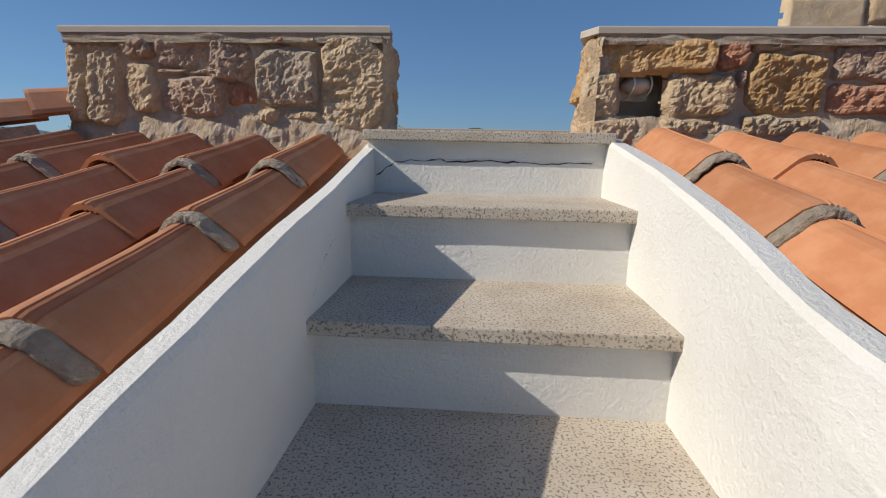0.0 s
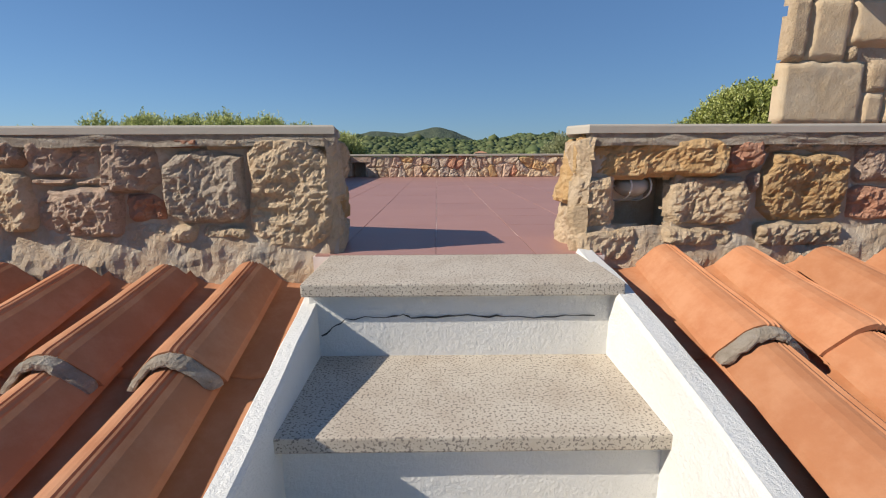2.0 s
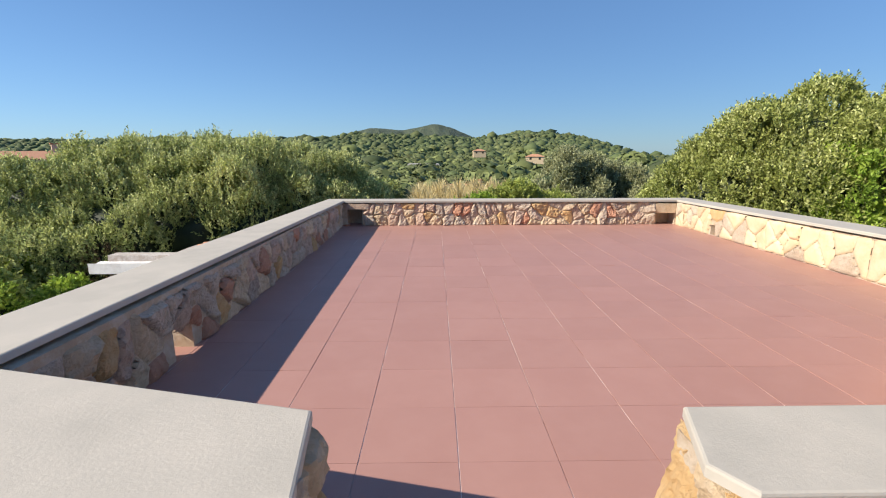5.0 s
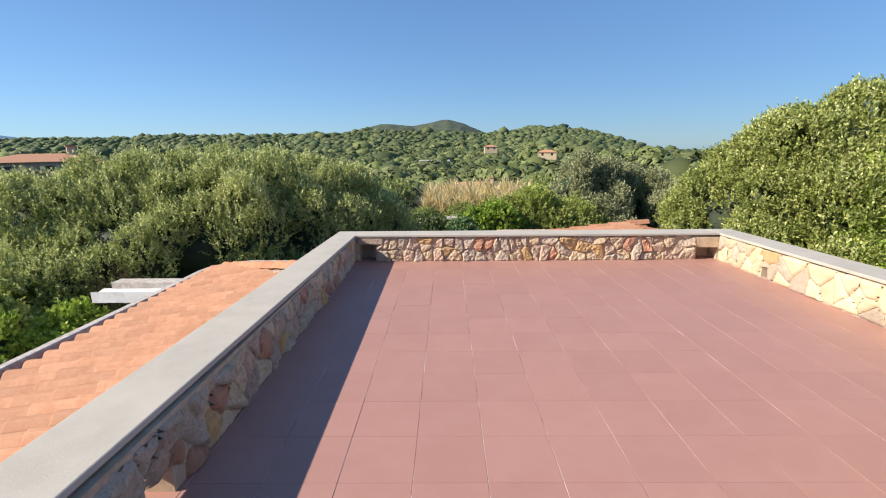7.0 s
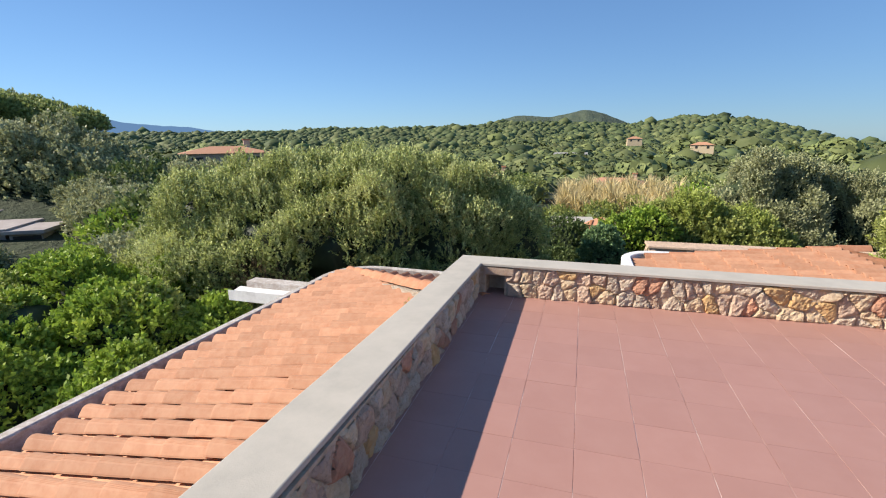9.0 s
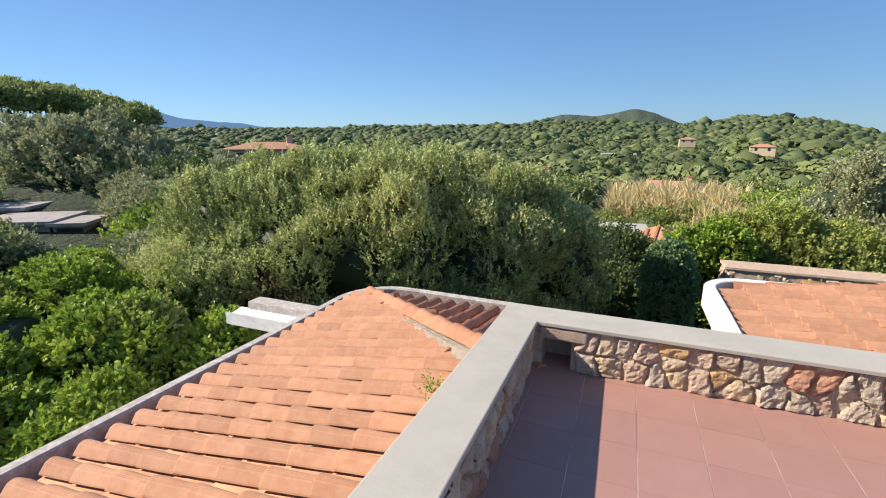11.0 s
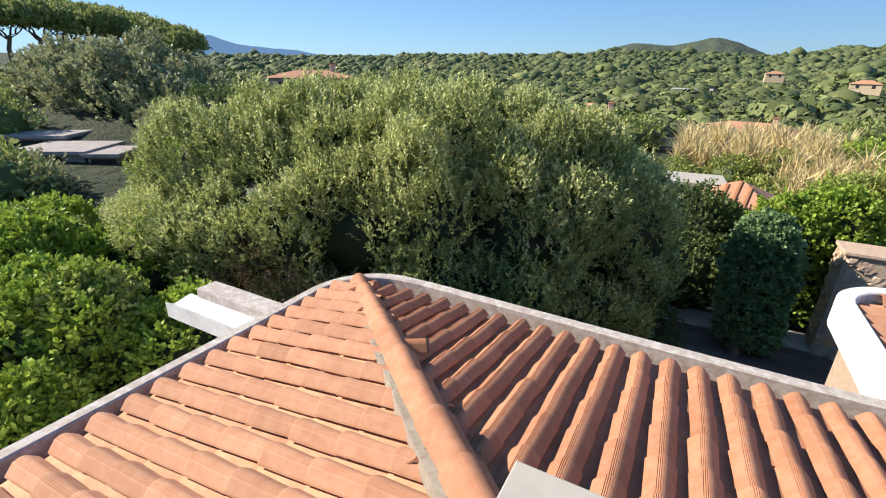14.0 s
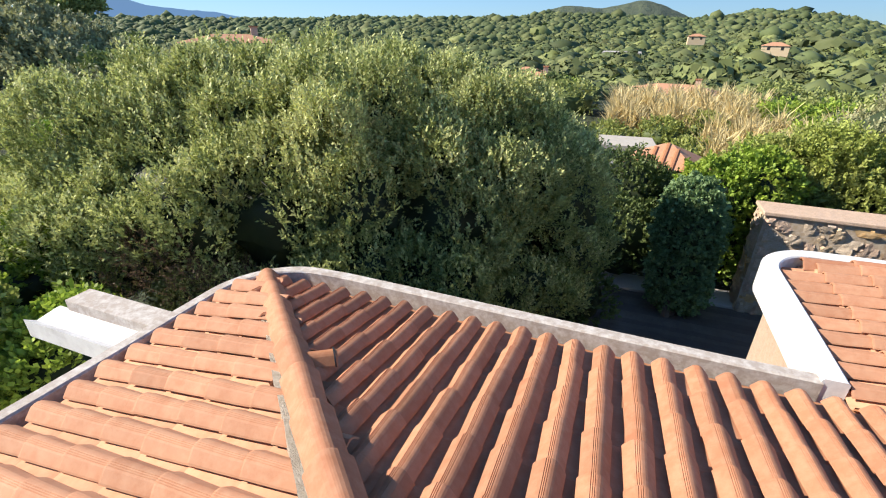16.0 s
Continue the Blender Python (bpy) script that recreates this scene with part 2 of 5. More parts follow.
def from_arrays(name, verts, faces, mat, parent=None, label="", smooth=False):
    """verts: (n, 3); faces: (m, k), all with k corners."""
    me = bpy.data.meshes.new(name)
    verts, faces = np.asarray(verts, np.float32), np.asarray(faces, np.int32)
    me.vertices.add(len(verts))
    me.vertices.foreach_set("co", verts.ravel())
    k = faces.shape[1]
    me.loops.add(faces.size)
    me.loops.foreach_set("vertex_index", faces.ravel())
    me.polygons.add(len(faces))
    me.polygons.foreach_set("loop_start", np.arange(len(faces), dtype=np.int32) * k)
    if smooth:
        me.polygons.foreach_set("use_smooth", np.ones(len(faces), bool))
    me.update(calc_edges=True)
    me.materials.append(mat)
    return part(name, me, mat, parent, label)


def roughen(bm, cuts, amount, scale, seed=0.0):
    if cuts:
        bmesh.ops.subdivide_edges(bm, edges=bm.edges[:], cuts=cuts, use_grid_fill=True)
    for v in bm.verts:
        v.co += noise.noise_vector(v.co * scale + Vector((seed, seed, seed))) * amount
    return bm


# ---- the terrace ----
X0, X1, Y0, Y1 = -0.985, 3.02, 2.42, 7.10
XC = -1.028  # inner face of the left parapet at its far end
WALL = 0.28


def floor_z(y):
    return -0.009 * (y - 2.15)


def cap_z(y):
    return 0.362 - 0.0205 * (y - 2.17)


def voronoi(w, h, seeds, gap, aspect=1.0):
    """Cells of the points in a w x h panel, as outlines shrunk by gap."""
    cells = []
    for i, (px, py) in enumerate(seeds):
        poly = [(0, 0), (w, 0), (w, h), (0, h)]
        for j, (qx, qy) in enumerate(seeds):
            if i == j or not poly:
                continue
            nx, ny = (qx - px), (qy - py) * aspect
            mx, my = (px + qx) / 2, (py + qy) / 2
            out = []
            for k in range(len(poly)):
                a, b = poly[k], poly[(k + 1) % len(poly)]
                da = (a[0] - mx) * nx + (a[1] - my) * ny
                db = (b[0] - mx) * nx + (b[1] - my) * ny
                if da <= 0:
                    out.append(a)
                if da * db < 0:
                    f = da / (da - db)
                    out.append((a[0] + (b[0] - a[0]) * f, a[1] + (b[1] - a[1]) * f))
            poly = out
        if len(poly) < 3:
            continue
        cx, cy = sum(p[0] for p in poly) / len(poly), sum(p[1] for p in poly) / len(poly)
        shr = []
        for p in poly:
            d = max(math.hypot(p[0] - cx, p[1] - cy), 1e-4)
            f = max(0.2, 1 - gap / d)
            shr.append((cx + (p[0] - cx) * f, cy + (p[1] - cy) * f))
        cells.append(((cx, cy), shr))
    return cells


def stone_mesh(poly, depth, rng, step, flat=False):
    """A field stone on the wall plane y = 0: a rough height field towards -y over the convex outline, its rim sunk in the mortar."""
    n = len(poly)
    area = sum(poly[i][0] * poly[(i + 1) % n][1] - poly[(i + 1) % n][0] * poly[i][1] for i in range(n))
    if area < 0:
        poly = poly[::-1]
    edges = []
    for i in range(n):
        a, b = poly[i], poly[(i + 1) % n]
        l = math.hypot(b[0] - a[0], b[1] - a[1])
        if l > 1e-5:
            edges.append((a[0], a[1], -(b[1] - a[1]) / l, (b[0] - a[0]) / l))
    x0, x1 = min(p[0] for p in poly) - .012, max(p[0] for p in poly) + .012
    z0, z1 = min(p[1] for p in poly) - .012, max(p[1] for p in poly) + .012
    cx, cz = (x0 + x1) / 2, (z0 + z1) / 2
    nx, nz = max(3, int((x1 - x0) / step)), max(3, int((z1 - z0) / step))
    off = Vector((rng.random() * 50, rng.random() * 50, rng.random() * 50))
    tilt = (rng.uniform(-.18, .18), rng.uniform(-.18, .18))
    k = 0.25 if flat else 1.0
    warp = 0.004 if flat else 0.011
    soft = 0.0025 if flat else 0.006
    bm = bmesh.new()
    grid = {}
    for i in range(nx + 1):
        for j in range(nz + 1):
            x, z = x0 + (x1 - x0) * i / nx, z0 + (z1 - z0) * j / nz
            p = Vector((x, 0, z)) + off
            wx, wz = x + noise.noise(p * 17) * warp, z + noise.noise(p * 17 + Vector((9, 9, 9))) * warp
            d = min((wx - ex) * nx_ + (wz - ez) * nz_ for ex, ez, nx_, nz_ in edges)
            if d < -0.014:
                continue
            rise = 1 - math.exp(-max(d, 0) / soft) if d > 0 else d * 40
            h = -0.004 + (depth + 0.004) * rise
            if d > 0:
                h += min(1, d / .012) * (k * (noise.noise(p * 9) * 0.014 - abs(noise.noise(p * 22)) * 0.016 - abs(noise.noise(p * 48)) * 0.012 + noise.noise(p * 100) * 0.005 + 0.006) + k * (tilt[0] * (x - cx) + tilt[1] * (z - cz)))
            grid[i, j] = bm.verts.new((x, -h, z))
    for i in range(nx):
        for j in range(nz):
            q = [grid.get(c) for c in ((i, j), (i + 1, j), (i + 1, j + 1), (i, j + 1))]
            if all(q):
                bm.faces.new(q)
    return bm


def rubble(parent, m, w, h, seeds, mats, rng, gap=0.008, depth=0.022, detail=0.05, bulge=0.012, zoff=None, aspect=1.0, skip=None, flat=False):
    """Stones on the face y = 0 of the pose m, x along the wall, z up, looking to -y."""
    for k, ((cx, cy), poly) in enumerate(voronoi(w, h, seeds, gap, aspect)):
        if skip and skip(cx, cy):
            continue
        if zoff:
            poly = [(x, z + zoff(x)) for x, z in poly]
        mat = mats[k] if k < len(mats) and isinstance(mats, list) else None
        if mat is None:
            mat = rng.choices(STONE, weights=mats if isinstance(mats, tuple) else (3, 3, 2, 1, 3, 0))[0]
        bm = stone_mesh(poly, depth * rng.uniform(0.6, 1.3), rng, detail, flat)
        if not bm.faces:
            bm.free()
            continue
        part("stone", bm, mat, parent, m=m, smooth=flat)


def laid(parent, m, cells, rng, depth=.026, detail=.007, flat=False):
    """Roughly squared stones (u0, v0, u1, v1, material) on the face y = 0 of the pose m."""
    for u0, v0, u1, v1, mat in cells:
        c = [rng.uniform(.08, .3) * min(u1 - u0, v1 - v0) for _ in range(8)]
        if flat:
            c = [k * .35 for k in c]
        poly = [(u0 + c[0], v0), (u1 - c[1], v0), (u1, v0 + c[2]), (u1, v1 - c[3]), (u1 - c[4], v1), (u0 + c[5], v1), (u0, v1 - c[6]), (u0, v0 + c[7])]
        part("stone", stone_mesh(poly, depth * rng.uniform(.7, 1.25), rng, detail, flat), mat, parent, m=m, smooth=flat)


def scatter_seeds(w, h, n, rng, rows=2):
    """Uneven stones in broken courses."""
    best = []
    tries = 0
    dist = 0.8 * math.sqrt(w * h / n)
    while len(best) < n and tries < 6000:
        p = (rng.uniform(0.02, w - 0.02), rng.uniform(0.02, h - 0.02))
        d = dist * rng.uniform(0.55, 1.1)
        if all(math.hypot(p[0] - q[0], p[1] - q[1]) > d for q in best):
            best.append(p)
        tries += 1
    return best


def core(pts, zb, top_in, zt=None):
    """A block on the plan outline pts, from zb up to under the coping, or to zt."""
    bm = bmesh.new()
    lo = [bm.verts.new((x, y, zb)) for x, y in pts]
    hi = [bm.verts.new((x, y, cap_z(y) - top_in if zt is None else zt)) for x, y in pts]
    bm.faces.new(lo[::-1])
    bm.faces.new(hi)
    for i in range(len(pts)):
        j = (i + 1) % len(pts)
        bm.faces.new((lo[i], lo[j], hi[j], hi[i]))
    bmesh.ops.recalc_face_normals(bm, faces=bm.faces)
    return bm


def rect(x0, y0, x1, y1):
    return [(x0, y0), (x1, y0), (x1, y1), (x0, y1)]


def solid_wall(name, label, pts, zb, top_in):
    """A mortar core on the plan outline pts, from zb up to cap_z - top_in."""
    bm = bmesh.new()
    lo = [bm.verts.new((x, y, zb)) for x, y in pts]
    hi = [bm.verts.new((x, y, cap_z(y) - top_in)) for x, y in pts]
    bm.faces.new(lo[::-1])
    bm.faces.new(hi)
    for i in range(len(pts)):
        j = (i + 1) % len(pts)
        bm.faces.new((lo[i], lo[j], hi[j], hi[i]))
    bmesh.ops.recalc_face_normals(bm, faces=bm.faces)
    ob = part(name, bm, MORTAR)
    return tagged(ob, label, "wall", kind="structure")


def cap(name, label, pts, thick=0.024):
    """A concrete coping on the plan outline pts, with slightly worn edges."""
    bm = bmesh.new()
    lo = [bm.verts.new((x, y, cap_z(y) - thick)) for x, y in pts]
    hi = [bm.verts.new((x, y, cap_z(y))) for x, y in pts]
    bm.faces.new(lo[::-1])
    top = bm.faces.new(hi)
    for i in range(len(pts)):
        j = (i + 1) % len(pts)
        bm.faces.new((lo[i], lo[j], hi[j], hi[i]))
    bmesh.ops.recalc_face_normals(bm, faces=bm.faces)
    bmesh.ops.bevel(bm, geom=list(top.edges), offset=0.006, segments=2, affect="EDGES", profile=0.5)
    return tagged(part(name, bm, CONCRETE), label, "coping", kind="structure")


XO, XR = X0 - WALL, X1 + WALL
YF, YB = 2.17, 7.38
PL, PR = -0.185, 0.615
PLS, PRS, XE = -.145, .572, XO - .07  # faces of the two jambs, and the outer end of the front wall
# wall cores, each a little inside its coping
wall_front_left = solid_wall("wall_front_left", "low rubble stone parapet wall beside the top step", [(XE + .01, YF + .03), (PLS, YF + .03), (PLS - .025, Y0 - .02), (XO + .02, Y0 - .02)], -0.35, .04)
def walled(name, label, blocks):
    """A wall of several mortar blocks (plan, bottom, top or None) round its openings."""
    ob = tagged(part(name, core(*blocks[0][:2], .04, blocks[0][2]), MORTAR), label, "wall", kind="structure")
    for pts, zb, zt in blocks[1:]:
        part("masonry", core(pts, zb, .04, zt), MORTAR, ob)
    return ob


A0, A1, B0, B1 = YF + .03, Y0 - .02, XO + .02, X0 - .03
wall_front_right = walled("wall_front_right", "low rubble stone parapet wall with a lamp niche", [
    (rect(.845, A0, 1.64, A1), -.35, None), (rect(PRS, A0, .845, A1), -.35, .055), (rect(PRS, A0 + .12, .845, A1), .055, .25), (rect(PRS, A0, .845, A1), .25, None), (rect(PRS, A0, .665, A0 + .12), .055, .25)])


def slant(y0, y1):
    """Plan of a stretch of the left parapet, whose inner face runs a little askew."""
    return [(B0, y0), (B1 + (XC - X0) * (y0 - Y0) / (Y1 - Y0), y0), (B1 + (XC - X0) * (y1 - Y0) / (Y1 - Y0), y1), (B0, y1)]


wall_left = walled("wall_left", "long low rubble stone parapet wall with a drain hole", [
    (slant(Y0 - .02, 3.40), -.35, None), (slant(3.55, Y1 + .03), -.35, None), (slant(3.40, 3.55), .17, None), (slant(3.40, 3.55), -.35, -.02)])
C0, C1 = Y1 + .03, YB - .02
wall_back = walled("wall_back", "sunlit low rubble stone parapet wall with corner drains", [
    (rect(X0 + .17, C0, X1 - .22, C1), -.35, None), (rect(B0, C0, X0 + .17, C1), .15, None), (rect(B0, C0 + .2, X0 + .17, C1), -.35, .15), (rect(B0, C0, X0 - .01, C0 + .2), -.35, .15), (rect(X0 - .01, C0, X0 + .17, C0 + .2), -.35, -.05),
    (rect(X1 - .22, C0, XR - .02, C1), .10, None), (rect(X1 - .22, C0 + .16, XR - .02, C1), -.35, .10), (rect(X1 + .01, C0, XR - .02, C0 + .16), -.35, .10), (rect(X1 - .22, C0, X1 + .01, C0 + .16), -.35, -.05)])
D0, D1 = X1 + .03, XR - .02
wall_right = walled("wall_right", "low pale sandstone parapet wall in sun", [
    (rect(D0, 3.9, D1, 6.26), -.35, None), (rect(D0, 6.40, D1, Y1 + .03), -.35, None), (rect(D0, 6.26, D1, 6.40), .07, None), (rect(D0 + .12, 6.26, D1, 6.40), -.35, .07), (rect(D0, 6.26, D0 + .12, 6.40), -.35, -.04)])
# lintels over the drains
for nm, a, mt in (("lintel", (X0 - .02, Y1 + .004, .15, X0 + .26, Y1 + .06, .225), STONE[4]), ("lintel", (X1 - .24, Y1 + .004, .095, X1 + .01, Y1 + .06, .215), STONE[0])):
    part(nm, roughen(boxm(*a, bevel=.008), 3, .006, 16), mt, wall_back, "flat lintel stone over the drain")

cap("coping_left", "pale smooth concrete coping running round the corner", [(PL + .055, YF), (PL + .018, Y0), (X0 - .06, Y0 + .22), (XC, Y1), (X1, Y1), (X1, YB), (XO - .01, YB), (XE - .01, YF)])
cap("coping_right", "pale sunlit concrete coping along the parapet", [(X1 + .004, 3.9), (XR + .05, 3.9), (XR, YB), (X1 + .004, YB)])
cap("coping_front_right", "pale concrete coping with a rough mortar edge", [(PR - .085, YF + .07), (PR - .04, YF), (1.6, YF), (1.6, Y0), (PR - .025, Y0)])

rng = random.Random(3)
# ---- terrace floor ----
terrace = tagged(part("floor", extrude_poly([(X0 - .09, -0.3), (X1 + .05, -0.3), (X1 + .05, -0.0016), (X0 - .09, -0.0016)], Y0 - .01, Y1 + .05, 1), GROUT), "terrace floor of pinkish red painted square tiles with worn joints", "floor", kind="structure")
for v in terrace.data.vertices:
    v.co.z += floor_z(v.co.y)
part("threshold_bed", boxm(PL - .02, 2.151, -.3, PR + .02, Y0 - .012, -.005), GROUT, terrace)
P = 0.2885
tile_bm = boxm(0.0017, 0.0006, -0.02, P - 0.0017, P - 0.0006, 0)
tile_me = mesh_of(tile_bm, "floor_tile")
tile_me.materials.append(TERRACE)
slope = math.degrees(math.atan(-0.009))
for i in range(-5, 10):
    for j in range(18):
        x, y = 0.1475 + i * P, 2.152 + j * P
        if x + P < X0 - .06 or x > X1 + .02 or y > Y1 + .05:
            continue
        if y < Y0 - 0.05:
            xa, xb = max(x, PL - .015) + .001, min(x + P, PR + .015) - .001
            if xb - xa > .02:
                part("floor_tile", boxm(xa, y + .0004, floor_z(y) - .02, xb, y + P - .0004, floor_z(y) - .0008), TERRACE, terrace)
            continue
        part("floor_tile", tile_me, None, terrace, m=pose(x, y, floor_z(y) + rng.uniform(-.0003, .0003), slope + rng.uniform(-.04, .04), rng.uniform(-.05, .05), 0))

# ---- stairs ----
stairs = thing("stairs", "white plastered stair with grey granite treads", "stairs", kind="structure")
SX0, SX1 = -0.125, 0.555
for k in range(12):
    yf, z = 1.85 - 0.289 * k, -0.185 * k
    bm = boxm(SX0 - (.02 if k else .03), yf, z - 0.03, SX1 + (.012 if k else .02), yf + (0.325 if k else 0.30), z, bevel=0.004)
    part("tread", bm, GRANITE, stairs, "speckled grey granite tread")
    part("riser", roughen(boxm(SX0 - .02, yf + 0.03, z - 0.19, SX1 + .02, yf + 0.06, z - 0.03), 3, 0.003, 9, k), PLASTER, stairs, "white plastered riser", smooth=False)
    if k:
        part("body", boxm(SX0, yf + 0.05, z - 0.5, SX1, yf + 0.32, z - 0.031), PLASTER, stairs)


def stair_wall(name, profile, x_in, x_out, label):
    """A plastered side wall; profile: (y, top z) from the top down."""
    bm = bmesh.new()
    rows = []
    n = 60
    ys = np.linspace(profile[0][0], profile[-1][0], n)
    zs = np.interp(-ys, [-p[0] for p in profile], [p[1] for p in profile])
    w = x_out - x_in
    flare = lambda y: min(.2, max(0.0, 1.05 - y) ** 1.5 * 0.55) if w > 0 else 0.0
    for y, z in zip(ys, zs):
        z += noise.noise(Vector((x_in, y * 9, 0))) * 0.003
        fo = flare(y)
        sec = [(x_in, z - 0.9), (x_in, z - 0.25), (x_in + fo * .3, z - 0.10), (x_in + .03 * w + fo * .7, z - 0.014), (x_in + .12 * w + fo, z - .001), (x_in + .8 * w + fo * 1.3, z - .004), (x_out + fo * 1.6, z - .02), (x_out + fo * 1.6, z - 0.9)]
        rows.append([bm.verts.new((px + noise.noise(Vector((pz * 8, y * 8, k))) * .003, y, pz)) for k, (px, pz) in enumerate(sec)])
    for a, b in zip(rows, rows[1:]):
        for i in range(7):
            bm.faces.new((a[i], a[i + 1], b[i + 1], b[i]))
    bm.faces.new(rows[0])
    bm.faces.new(rows[-1][::-1])
    bmesh.ops.recalc_face_normals(bm, faces=bm.faces)
    return part(name, bm, PLASTER, stairs, label)


stair_wall("side_wall", [(2.165, -0.008), (1.97, -0.03), (1.5, -0.14), (1.233, -0.19), (.988, -.245), (.763, -.295), (0, -.47), (-1.4, -.8)], -0.125, -0.172, "white plastered side wall with a hairline crack")
stair_wall("side_wall", [(2.165, 0.012), (1.916, -0.012), (1.529, -0.082), (1.19, -.165), (.944, -.25), (.6, -.36), (0, -.52), (-1.4, -.85)], 0.553, 0.612, "white plastered side wall with a flared foot")

# ---- roofs ----


def clay_section(a, h, grooves):
    """Half-width a, height h: straight flanks under a rounded crown, with three scored lines beside the crown."""
    pts = [(-a, 0), (-a * .93, h * .16), (-a * .42, h * .82), (-a * .26, h * .93), (-a * .1, h * .99)]
    if grooves:
        for g in (.02, .14, .26):
            z = h * (1 - .28 * g * g * 4)
            pts += [(a * (g - .035), z), (a * g, z - .0045), (a * (g + .035), z)]
    else:
        pts += [(0, h), (a * .1, h * .99), (a * .26, h * .93)]
    return pts + [(a * .42, h * .82), (a * .93, h * .16), (a, 0)]


def coppo(length=0.42, r0=0.096, r1=0.078, thick=0.013, grooves=True, height=.80):
    """A curved clay tile along +y (its wide end at y = 0), crown up, a little bowed and worn."""
    bm = bmesh.new()
    rows = []
    for f in (0.0, .03, .5, 1.0):
        a = r0 + (r1 - r0) * f
        sag = -.003 * math.sin(f * math.pi)
        out = clay_section(a, a * height, grooves)
        inn = clay_section(a - thick, a * height - thick, grooves)[::-1]
        rows.append([bm.verts.new((x, f * length, z + sag - (.003 if f == 0 else 0))) for x, z in out + inn])
    n = len(rows[0])
    for ra, rb in zip(rows, rows[1:]):
        for i in range(n):
            j = (i + 1) % n
            bm.faces.new((ra[i], ra[j], rb[j], rb[i]))
    h = n // 2
    for row in (rows[0], rows[-1]):
        for i in range(h - 1):
            bm.faces.new((row[i], row[i + 1], row[n - 2 - i], row[n - 1 - i]))
    bmesh.ops.recalc_face_normals(bm, faces=bm.faces)
    return bm


cover_me = mesh_of(coppo(), "cover_tile")
cover_me.materials.append(TILE)
pale_me = mesh_of(coppo(.42, .086, .072, height=.80), "cover_tile")
pale_me.materials.append(TILE_PALE)
mid_me = mesh_of(coppo(.42, .080, .068, height=.82), "cover_tile")
mid_me.materials.append(TILE_MID)
ridge_me = mesh_of(coppo(0.46, 0.112, 0.092, grooves=False, height=.86), "ridge_tile")
ridge_me.materials.append(TILE_MID)


def plug_bm(seed):
    """A rough crescent of mortar in the mouth of a cover tile, bulging out of it."""
    bm = bmesh.new()
    rows = []
    for k, y in enumerate((-.034, -.030, -.016, .0, .02)):
        f = (.80, .91, .96, .90, .86)[k]
        out = [(x * f, z * f) for x, z in clay_section(.096, .077, False)]
        inn = [(x * .74, z * .74) for x, z in clay_section(.096, .077, False)][::-1]
        fine = []
        for ring in (out, inn):
            for (xa, za), (xb, zb) in zip(ring, ring[1:]):
                for q in range(3):
                    fine.append((xa + (xb - xa) * q / 3, za + (zb - za) * q / 3))
            fine.append(ring[-1])
        rows.append([bm.verts.new((x, y, z)) for x, z in fine])
    n = len(rows[0])
    for ra, rb in zip(rows, rows[1:]):
        for i in range(n):
            j = (i + 1) % n
            bm.faces.new((ra[i], ra[j], rb[j], rb[i]))
    h = n // 2
    for i in range(h - 1):
        bm.faces.new((rows[0][i], rows[0][i + 1], rows[0][n - 2 - i], rows[0][n - 1 - i]))
    bmesh.ops.recalc_face_normals(bm, faces=bm.faces)
    for v in bm.verts:
        v.co += noise.noise_vector(v.co * 45 + Vector((seed * 9, 0, 0))) * .004 + noise.noise_vector(v.co * 120 + Vector((seed * 9, 0, 0))) * .002
    return bm


plug_me = [mesh_of(plug_bm(s), "mortar_plug") for s in range(3)]
for p_ in plug_me:
    p_.materials.append(ROUGH_MORTAR)


